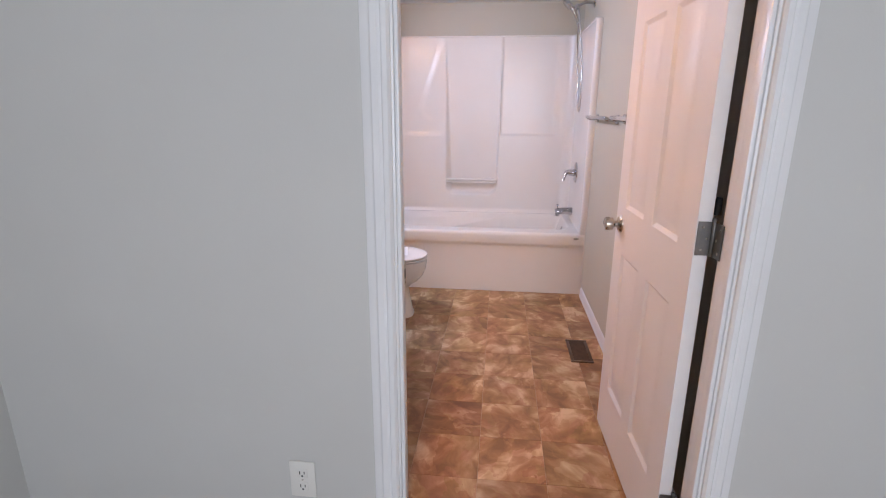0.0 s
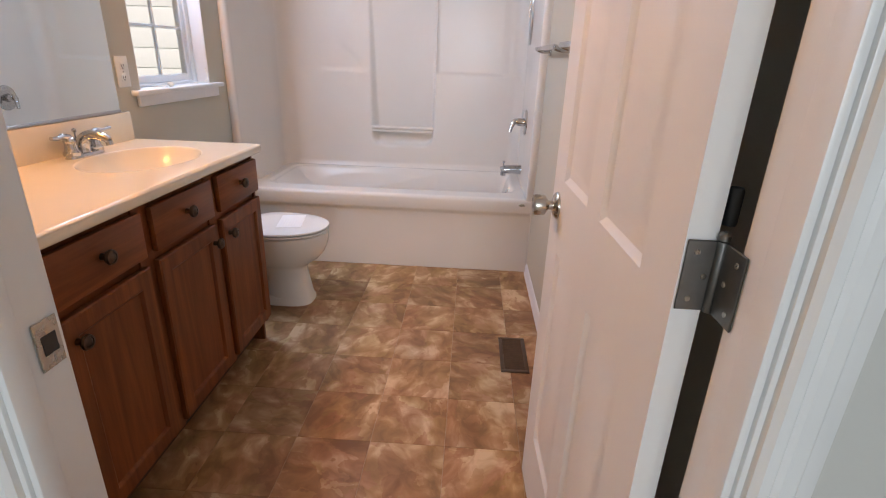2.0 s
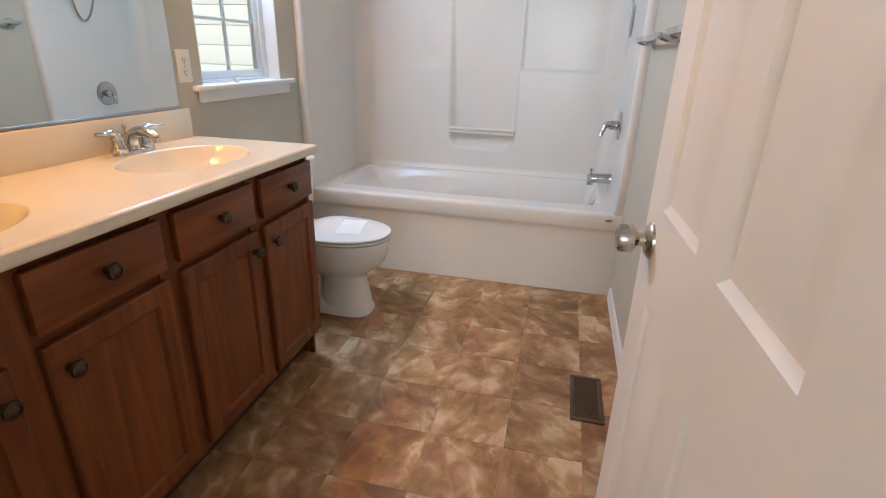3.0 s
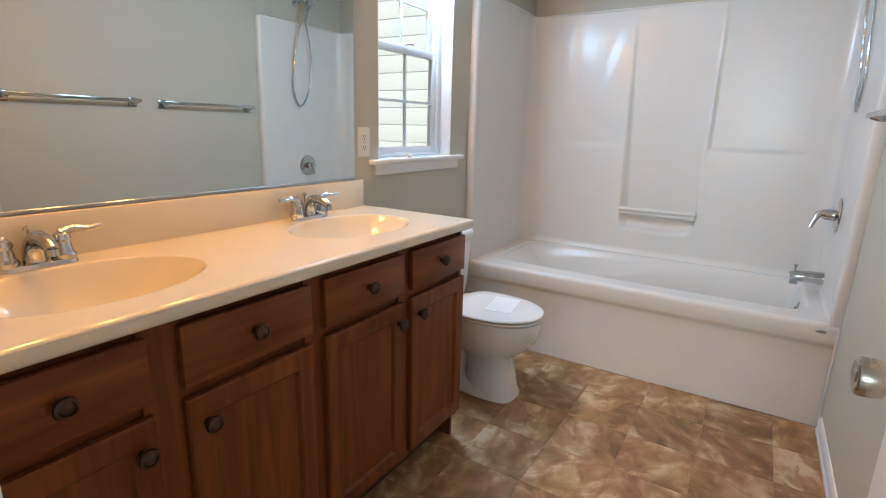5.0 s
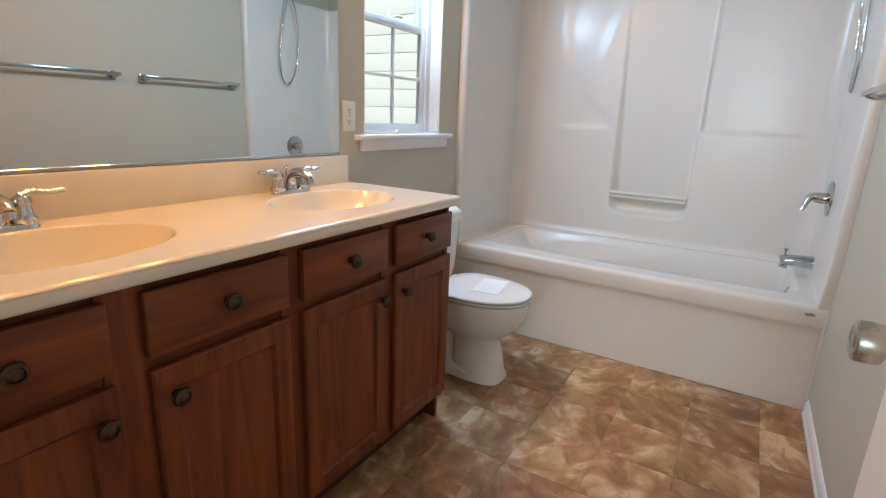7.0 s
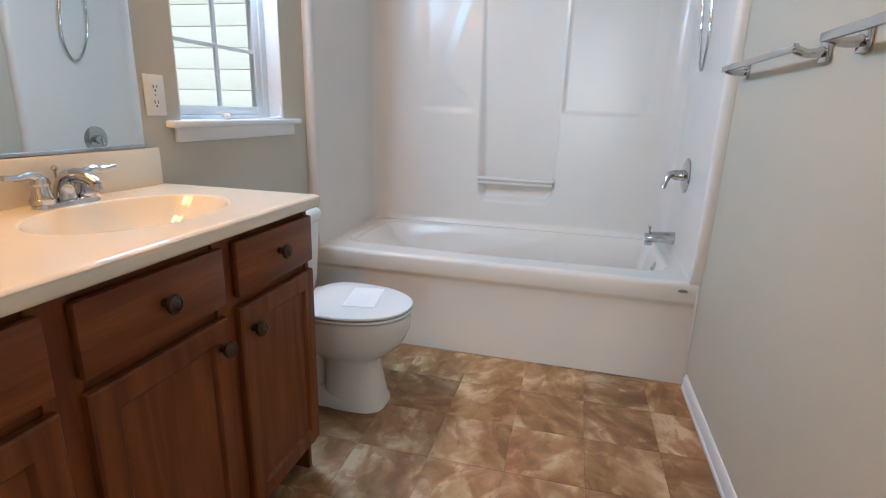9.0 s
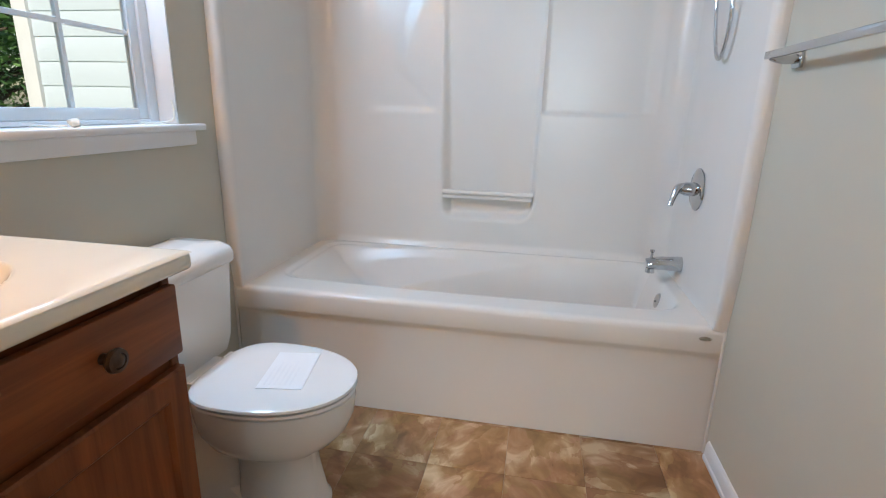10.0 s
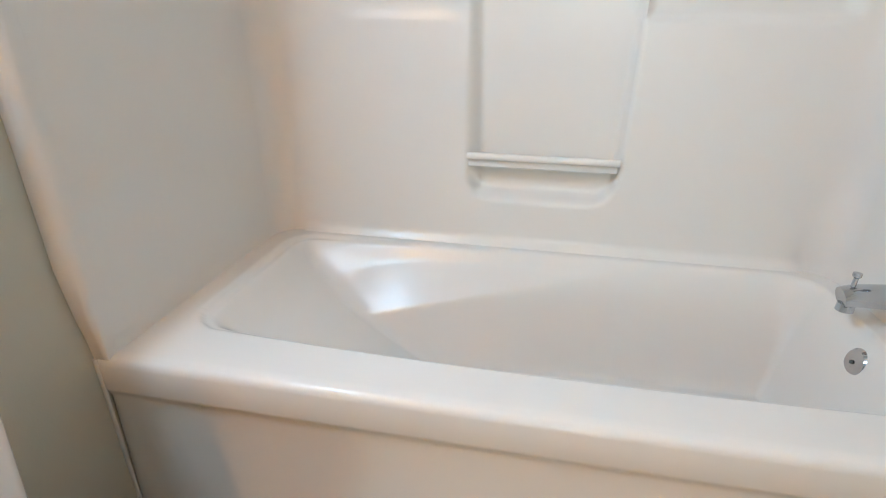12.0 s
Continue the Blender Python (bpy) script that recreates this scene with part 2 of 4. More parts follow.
def lathe(profile, m=None, seg=32, sx=1.0, sy=1.0):
    """Turn (radius, height) pairs about z, then move by m."""
    bm = bmesh.new()
    rings = []
    for r, z in profile:
        if r < 1e-5:
            rings.append([bm.verts.new((0, 0, z))])
        else:
            rings.append([bm.verts.new((sx * r * math.cos(a), sy * r * math.sin(a), z)) for a in [2 * math.pi * i / seg for i in range(seg)]])
    for p, q in zip(rings, rings[1:]):
        for i in range(seg):
            j = (i + 1) % seg
            if len(p) == 1 and len(q) > 1:
                bm.faces.new((p[0], q[i], q[j]))
            elif len(q) == 1 and len(p) > 1:
                bm.faces.new((p[i], p[j], q[0]))
            elif len(p) > 1:
                bm.faces.new((p[i], p[j], q[j], q[i]))
    for ring in (rings[0], rings[-1]):
        if len(ring) > 2:
            bm.faces.new(ring)
    if m is not None:
        bm.transform(m)
    return bm


def axis(at, way):
    """A pose at a place whose z axis points along way."""
    return Matrix.Translation(at) @ Vector(way).to_track_quat("Z", "Y").to_matrix().to_4x4()


def smooth_path(points, n=8):
    pts = [Vector(p) for p in points]
    out = []
    for i in range(len(pts) - 1):
        p0, p1, p2, p3 = pts[max(i - 1, 0)], pts[i], pts[i + 1], pts[min(i + 2, len(pts) - 1)]
        for k in range(n):
            t = k / n
            out.append(0.5 * ((2 * p1) + (p2 - p0) * t + (2 * p0 - 5 * p1 + 4 * p2 - p3) * t * t + (3 * p1 - p0 - 3 * p2 + p3) * t ** 3))
    return out + [pts[-1]]


def tube(points, radius, seg=12, n=8, bm=None):
    """A round tube along a smooth line; radius may be a list, one for each given point."""
    path = smooth_path(points, n)
    radii = radius if isinstance(radius, (list, tuple)) else [radius] * len(points)
    own = bmesh.new()
    rings = []
    for i, p in enumerate(path):
        d = (path[min(i + 1, len(path) - 1)] - path[max(i - 1, 0)]).normalized()
        q = d.to_track_quat("Z", "Y")
        f = i / n
        k = min(int(f), len(radii) - 2)
        r = radii[k] + (radii[k + 1] - radii[k]) * (f - k)
        rings.append([own.verts.new(p + q @ Vector((r * math.cos(a), r * math.sin(a), 0))) for a in [2 * math.pi * s / seg for s in range(seg)]])
    for a, b in zip(rings, rings[1:]):
        for i in range(seg):
            j = (i + 1) % seg
            own.faces.new((a[i], a[j], b[j], b[i]))
    own.faces.new(rings[0])
    own.faces.new(rings[-1])
    return own if bm is None else merge(bm, own)


def loft(rings, cap=True):
    bm = bmesh.new()
    vs = [[bm.verts.new(p) for p in r] for r in rings]
    n = len(vs[0])
    for a, b in zip(vs, vs[1:]):
        for i in range(n):
            j = (i + 1) % n
            bm.faces.new((a[i], a[j], b[j], b[i]))
    if cap:
        bm.faces.new(vs[0])
        bm.faces.new(vs[-1])
    return bm


def sheet(rows):
    """A smooth surface through rows of places."""
    bm = bmesh.new()
    vs = [[bm.verts.new(p) for p in r] for r in rows]
    for a, b in zip(vs, vs[1:]):
        for i in range(len(a) - 1):
            bm.faces.new((a[i], a[i + 1], b[i + 1], b[i]))
    return bm


def step(a, b, x):
    t = min(1.0, max(0.0, (x - a) / (b - a)))
    return t * t * (3 - 2 * t)


def profile_run(section, a, b, out, up=(0, 0, 1)):
    """A moulding: a section of (out, up) pairs run from a to b."""
    a, b, o, u = Vector(a), Vector(b), Vector(out), Vector(up)
    return loft([[p + o * s + u * t for s, t in section] for p in (a, b)])


# ---- the shell ----
RX = 1.70      # right wall
YB = 0.80      # back wall, behind the tub
YN = -2.303    # near wall, bathroom side
YH = -2.392    # near wall, hall side
CZ = 2.10      # ceiling
DL, DR, DH = 0.856, 1.605, 1.99   # doorway

STRUCT = "structure"


def build_shell():
    solo("floor_base", box(-0.12, RX + 0.12, YH, YB + 0.12, -0.12, -0.002), GROUT, "tan joint lines of slate-look vinyl flooring", "floor", kind=STRUCT)
    solo("hall_floor", box(-0.62, 3.4, -5.7, YH, -0.12, -0.002), CARPET, "beige carpet of the adjoining bedroom", "floor", kind=STRUCT)
    # left wall with the window opening
    w = box(-0.12, 0, YN, -0.765, 0, CZ)
    box(-0.12, 0, -0.195, YB, 0, CZ, bm=w)
    box(-0.12, 0, -0.765, -0.195, 0, 1.015, bm=w)
    box(-0.12, 0, -0.765, -0.195, 1.965, CZ, bm=w)
    solo("wall_west", w, PAINT, "warm grey painted wall with a window opening", "wall", kind=STRUCT)
    solo("wall_north", box(-0.12, RX + 0.12, YB, YB + 0.12, 0, CZ), PAINT, "warm grey painted wall behind the tub", "wall", kind=STRUCT)
    solo("wall_east", box(RX, RX + 0.12, YN, YB, 0, CZ), PAINT, "warm grey painted wall beside the tub", "wall", kind=STRUCT)
    ym = (YN + YH) / 2
    for nm, a, b, m, lab in (("wall_south", ym, YN, PAINT, "warm grey painted wall round the doorway"), ("wall_hall", YH, ym, HALL, "pale grey painted bedroom wall round the doorway")):
        x0, x1 = (-0.12, RX + 0.12) if m is PAINT else (-0.62, 3.4)
        top = CZ if m is PAINT else 2.28
        w = box(x0, DL - 0.02, a, b, 0, top)
        box(DR + 0.02, x1, a, b, 0, top, bm=w)
        box(DL - 0.02, DR + 0.02, a, b, DH + 0.02, top, bm=w)
        solo(nm, w, m, lab, "wall", kind=STRUCT)
    solo("ceiling", box(-0.12, RX + 0.12, YN, YB + 0.12, CZ, CZ + 0.1), CEIL, "white textured bathroom ceiling", "ceiling", kind=STRUCT)
    # unseen bedroom shell behind the walker, added to close the room
    solo("hall_ceiling", box(-0.74, 3.52, -5.82, YH, 2.28, 2.38), CEIL, "white textured bedroom ceiling", "ceiling", kind=STRUCT)
    solo("wall_hall_west", box(-0.40, -0.28, -5.7, YH, 0, 2.28), HALL, "pale grey painted bedroom side wall", "wall", kind=STRUCT)
    solo("wall_hall_east", box(3.4, 3.52, -5.7, YH, 0, 2.28), HALL, "pale grey painted bedroom side wall", "wall", kind=STRUCT)
    # the opening is assumed, placed to let the added daylight lamp in
    w = box(-0.74, 0.88, -5.82, -5.7, 0, 2.28)
    box(1.93, 3.52, -5.82, -5.7, 0, 2.28, bm=w)
    box(0.88, 1.93, -5.82, -5.7, 0, 0.8, bm=w)
    box(0.88, 1.93, -5.82, -5.7, 2.0, 2.28, bm=w)
    solo("wall_hall_south", w, HALL, "unseen pale grey bedroom wall with an assumed window opening", "wall", kind=STRUCT)


build_shell()

CASING = [(0, 0), (0.010, 0), (0.016, 0.006), (0.016, 0.016), (0.012, 0.020), (0.015, 0.026), (0.015, 0.040), (0.011, 0.045), (0.009, 0.055), (0.006, 0.064), (0, 0.066)]


def build_doorway():
    """Jambs, stops and moulded casings."""
    d = thing("door_1", ((DL + DR) / 2, (YN + YH) / 2, 0), "white painted doorway frame with moulded casing", "doorway", kind=STRUCT)
    part("jamb", box(DL - 0.018, DL, YH - 0.002, YN + 0.002, 0, DH, 0.002), TRIM, d)
    part("jamb", box(DR, DR + 0.018, YH - 0.002, YN + 0.002, 0, DH, 0.002), TRIM, d)
    part("head_jamb", box(DL - 0.018, DR + 0.018, YH - 0.002, YN + 0.002, DH, DH + 0.018, 0.002), TRIM, d)
    part("door_stop", box(DL, DL + 0.010, -2.390, -2.358, 0, DH, 0.003), TRIM, d)
    part("door_stop", box(DR - 0.010, DR, -2.390, -2.352, 0, DH, 0.003), TRIM, d)
    for face, out in ((YH, -1), (YN, 1)):
        for x, s in ((DL - 0.006, -1), (DR + 0.006, 1)):
            rev = [(o, t) for o, t in CASING]
            part("casing", profile_run(rev, (x, face, 0), (x, face, DH + 0.006), (0, out, 0), (s, 0, 0)), TRIM, d, angle=25)
        part("head_casing", profile_run(CASING, (DL - 0.072, face, DH + 0.008), (DR + 0.072, face, DH + 0.008), (0, out, 0)), TRIM, d, angle=25)
    # strike plate with its latch hole
    sp = part("strike_plate", box(DL + 0.0005, DL + 0.003, -2.339, -2.305, 0.852, 0.912, 0.001, 1), NICKEL, d, "worn steel strike plate")
    part("latch_hole", box(DL + 0.0025, DL + 0.0036, -2.332, -2.312, 0.870, 0.894), SLOT, sp)
    for z in (0.860, 0.904):
        part("screw", lathe([(0.004, 0), (0.003, 0.0012), (0, 0.0014)], axis((DL + 0.003, -2.322, z), (1, 0, 0)), 10), NICKEL, sp)


build_doorway()

BASE = [(0, 0), (0.014, 0), (0.014, 0.012), (0.010, 0.018), (0.010, 0.050), (0.007, 0.058), (0.004, 0.064), (0, 0.066)]
for nm, a, b, out in (("baseboard_east", (RX, YN, 0), (RX, -0.024, 0), (-1, 0, 0)), ("baseboard_west", (0, -0.883, 0), (0, -0.024, 0), (1, 0, 0)),
                      ("baseboard_hall_west", (-0.278, YH, 0), (DL - 0.074, YH, 0), (0, -1, 0)), ("baseboard_hall_east", (DR + 0.074, YH, 0), (3.39, YH, 0), (0, -1, 0))):
    solo(nm, profile_run(BASE, a, b, out), TRIM, "white painted baseboard along the wall", "baseboard", kind=STRUCT, angle=25)


# ---- window ----
def build_window():
    w = thing("window_1", (-0.06, -0.48, 1.02), "white vinyl double-hung window with grids, blind cord stub on its sill", "window", kind=STRUCT)
    y0, y1, zb, zt = -0.765, -0.195, 1.036, 1.965
    part("window_sill", box(-0.115, 0.034, -0.763, -0.197, 1.016, 1.035, 0.003), TRIM, w)
    st = bmesh.new()
    box(0.0005, 0.036, -0.829, -0.114, 1.015, 1.0352, 0.006, bm=st)
    part("stool_nosing", st, TRIM, w)
    part("sill_apron", box(0.0005, 0.016, -0.797, -0.141, 0.971, 1.015, 0.004), TRIM, w)
    part("jamb_liner", box(-0.112, -0.0005, y0, y0 + 0.006, zb, zt, 0.001), TRIM, w)
    part("jamb_liner", box(-0.112, -0.0005, y1 - 0.006, y1, zb, zt, 0.001), TRIM, w)
    part("head_liner", box(-0.112, -0.0005, y0 + 0.006, y1 - 0.006, zt - 0.006, zt, 0.001), TRIM, w)
    # vinyl frame set into the outer part of the opening
    f = bmesh.new()
    for a in ((y0 + 0.006, y0 + 0.040), (y1 - 0.040, y1 - 0.006)):
        box(-0.118, -0.060, a[0], a[1], zb, zt - 0.006, 0.003, bm=f)
    box(-0.118, -0.060, y0 + 0.040, y1 - 0.040, zb, zb + 0.012, 0.003, bm=f)
    box(-0.118, -0.060, y0 + 0.040, y1 - 0.040, zt - 0.036, zt - 0.006, 0.003, bm=f)
    part("window_frame", f, VINYLW, w)
    for nm, x, a, b, lo, hi in (("lower_sash", -0.078, y0 + 0.041, y1 - 0.041, zb + 0.013, 1.515), ("upper_sash", -0.103, y0 + 0.041, y1 - 0.041, 1.490, zt - 0.037)):
        s = bmesh.new()
        fw = 0.033
        box(x - 0.011, x + 0.011, a, a + fw, lo, hi, 0.003, bm=s)
        box(x - 0.011, x + 0.011, b - fw, b, lo, hi, 0.003, bm=s)
        box(x - 0.011, x + 0.011, a + fw, b - fw, lo, lo + 0.030, 0.003, bm=s)
        box(x - 0.011, x + 0.011, a + fw, b - fw, hi - 0.034, hi, 0.003, bm=s)
        sash = part(nm, s, VINYLW, w)
        g = part("pane", box(x - 0.002, x + 0.002, a + fw, b - fw, lo + 0.03, hi - 0.034), GLASS, sash)
        g.visible_shadow = False
        mid = (lo + hi - 0.004) / 2
        part("grid_bar", box(x - 0.006, x + 0.006, a + fw, b - fw, mid - 0.006, mid + 0.006, 0.001, 1), VINYLW, sash)
        ym = (a + b) / 2
        part("grid_bar", box(x - 0.0065, x + 0.0065, ym - 0.006, ym + 0.006, lo + 0.03, hi - 0.034, 0.001, 1), VINYLW, sash)
    part("sash_lock", tube([(-0.062, -0.50, 1.517), (-0.050, -0.49, 1.524), (-0.050, -0.455, 1.524)], 0.006, 8, 4), VINYLW, w)


build_window()


# ---- tub and surround in one ----
TL, TR = 0.030, 1.662      # inner faces of the side panels
TY, TRIMZ, TTOP = 0.748, 0.448, 1.842


def surround_rows():
    r = 0.085
    line = []     # (x, y, normal x, normal y) round the three sides
    n = 14
    for i in range(n + 1):
        line.append((TL, 0.004 + (TY - r - 0.004) * i / n, 1, 0))
    for i in range(1, 9):
        a = math.pi - (math.pi / 2) * i / 9
        line.append((TL + r + r * math.cos(a), TY - r + r * math.sin(a), -math.cos(a), -math.sin(a)))
    nb = 190
    for i in range(nb + 1):
        line.append((TL + r + (TR - TL - 2 * r) * i / nb, TY, 0, -1))
    for i in range(1, 9):
        a = math.pi / 2 - (math.pi / 2) * i / 9
        line.append((TR - r + r * math.cos(a), TY - r + r * math.sin(a), -math.cos(a), -math.sin(a)))
    for i in range(n + 1):
        line.append((TR, TY - r - (TY - r - 0.004) * i / n, -1, 0))
    rows = []
    nz = 150
    for k in range(nz + 1):
        z = TRIMZ - 0.012 + (TTOP - TRIMZ + 0.012) * k / nz
        row = []
        for x, y, nx, ny in line:
            if nx == 0:
                # moulded recesses whose depth tapers off towards the top
                fade = 1 - 0.97 * min(1.0, max(0.0, (z - 0.72) / 1.06))
                e = 0.010
                lean = 0.010 * (z - 0.7)
                cz = 0.600
                # rounded lower corners of the middle recess
                inx = min(x - 0.634, 1.064 + lean - x)
                low = cz
                if inx < 0.07:
                    low = cz + 0.07 - math.sqrt(max(0, 0.07 ** 2 - (0.07 - max(inx, 0)) ** 2))
                mid = min(step(-0.006, 0.006 + 0.044 * fade, x - 0.636), step(-e, e, 1.064 + lean - x)) * step(low - e, low + e * 2.0, z) * 0.048 * fade
                right = step(1.080 - e, 1.080 + 1.6 * e, x) * (1 - step(1.50, 1.566, x)) * step(1.080, 1.100, z) * (0.007 + 0.010 * fade)
                edge = min(0.605, 0.46 + 0.35 * (z - 1.39)) if z > 1.30 else 0.605 - 0.17 * step(1.10, 1.30, z)
                left = step(0.25, 0.345, x) * (1 - step(edge - 0.045, edge + 0.030, x)) * step(1.070, 1.115, z) * 0.006
                y = y + max(mid, right, left)
            # foot of the panel sweeps out into the rim
            foot = (0.022 if nx == 0 else 0.005) * (1 - step(TRIMZ - 0.012, TRIMZ + 0.03, z))
            row.append((x + nx * foot, y + ny * foot, z))
        rows.append(row)
    return rows


def tub_height(x, y):
    """Rim, basin with a sloping back at the head end, and a moulded arm rest."""
    x0, x1 = 0.098, 1.600
    f0 = 0.150 - 0.018 * math.sin(math.pi * min(1, max(0, (x - x0) / (x1 - x0))))
    b1 = 0.705
    r = 0.085
    cx, cy = (x0 + x1) / 2, (f0 + b1) / 2
    dx, dy = abs(x - cx) - (x1 - x0) / 2 + r, abs(y - cy) - (b1 - f0) / 2 + r
    inside = -(math.hypot(max(dx, 0), max(dy, 0)) + min(max(dx, dy), 0) - r)
    if inside <= -0.012:
        return TRIMZ
    # flat back rest at the head end, rounded only where it meets the floor
    u = max(0.0, x - x0) / 0.50
    head = u if u < 0.9 else 1 - max(0.0, 1.1 - u) ** 2 / 0.4 if u < 1.1 else 1.0
    drop = step(-0.012, 0.10, inside) * 0.325 * (0.05 + 0.95 * head)
    # arm rest along the far side: an inclined ledge that narrows towards the tap end, then the steep wall
    crease = min(b1 - 0.012, 0.548 + 0.135 * max(0.0, x - 0.40) / 0.66)
    ledge = 0.016 + 1.02 * max(0.0, b1 - max(y, crease)) + 3.0 * max(0.0, crease - y)
    soft = max(0.045 - abs(drop - ledge), 0.0)
    drop = max(0.0, min(drop, ledge) - soft * soft / 0.18)
    lip = 0.010 * step(-0.012, 0.012, inside)
    return TRIMZ - max(drop, lip * (1 if inside > 0 else 0.5))


def build_tub():
    t = thing("bathtub", (0.85, 0.38, 0), "white one-piece fibreglass bathtub and shower surround with moulded recesses", "bathtub")
    part("surround", sheet(surround_rows()), FIBRE, t, angle=60)
    nx, ny = 230, 170
    rows = []
    for j in range(ny + 1):
        y = 0.030 + (TY + 0.01 - 0.030) * j / ny
        rows.append([(TL - 0.01 + (TR - TL + 0.02) * i / nx, y, tub_height(TL - 0.01 + (TR - TL + 0.02) * i / nx, y)) for i in range(nx + 1)])
    part("basin", sheet(rows), FIBRE, t, angle=70)
    # apron: rounded shoulder, upper band, and a panel set back below it
    sec = [(0.030, TRIMZ), (0.013, TRIMZ - 0.0008), (0.007, TRIMZ - 0.004), (0.002, TRIMZ - 0.010), (0.0, TRIMZ - 0.020), (0.0, 0.372), (0.003, 0.362), (0.010, 0.352), (0.012, 0.342), (0.009, 0.2), (0.006, 0.05), (0.006, 0.002), (0.03, 0.002)]
    cols = []
    for i in range(41):
        x = 0.006 + (RX - 0.012) * i / 40
        cols.append([(x, y, z) for y, z in sec])
    part("apron", sheet(cols), FIBRE, t, angle=50)
    # front flanges against the walls and the cap along the top
    for x, s in ((0.0005, 1), (RX - 0.0005, -1)):
        sec = [(0, -0.020), (0.012, -0.021), (0.022, -0.018), (0.030, -0.009), (0.0335, 0.006), (0.031, 0.03), (0, 0.03)]
        part("front_flange", loft([[(x + s * a * (1 if x < 1 else 1.16), max(b, 0.002 - 0.025 * k), z) for a, b in sec] for k, z in ((0, TRIMZ - 0.004), (0.1, TRIMZ + 0.03), (0.5, TRIMZ + 0.10), (1, TRIMZ + 0.20), (1, TTOP))]), FIBRE, t, angle=60)
        part("lower_flange", loft([[(x + s * a * 0.25, b * 0.1, z) for a, b in sec] for z in (0.002, TRIMZ - 0.004)]), FIBRE, t, angle=60)
    cap = box(0.0, TL + 0.004, 0.006, YB - 0.001, TTOP - 0.004, TTOP + 0.010, 0.004)
    box(TR - 0.004, RX, 0.006, YB - 0.001, TTOP - 0.004, TTOP + 0.010, 0.004, bm=cap)
    box(TL, TR, TY - 0.004, YB - 0.001, TTOP - 0.003, TTOP + 0.009, 0.004, bm=cap)
    part("top_flange", cap, FIBRE, t)
    # soap bar across the middle recess
    bar = tube([(0.640, TY - 0.004, 0.722), (0.85, TY - 0.006, 0.722), (1.066, TY - 0.004, 0.722)], 0.011, 12, 6)
    box(0.642, 1.064, TY - 0.002, TY + 0.045, 0.690, 0.712, 0.006, bm=bar)
    part("soap_ledge", bar, FIBRE, t)
    o = part("overflow_plate", lathe([(0.036, 0), (0.036, 0.004), (0.030, 0.010), (0.012, 0.013), (0, 0.013)], axis((1.588, 0.403, 0.380), (-1, 0, 0.18)), 28), CHROME, t, "round chrome overflow plate")
    part("screw", lathe([(0.005, 0), (0.004, 0.003), (0, 0.003)], axis((1.574, 0.403, 0.383), (-1, 0, 0.18)), 10), STEEL, o)
    part("maker_badge", lathe([(0.017, 0), (0.017, 0.002), (0.012, 0.003), (0, 0.003)], axis((1.640, 0.0005, 0.415), (0, -1, 0)), 24, 1.2, 0.42), NICKEL, t, "small oval metal badge")
    d = part("drain", lathe([(0.034, 0), (0.032, 0.004), (0.02, 0.002), (0, 0.002)], axis((1.40, 0.41, 0.124), (0, 0, 1)), 24), CHROME, t)


build_tub()


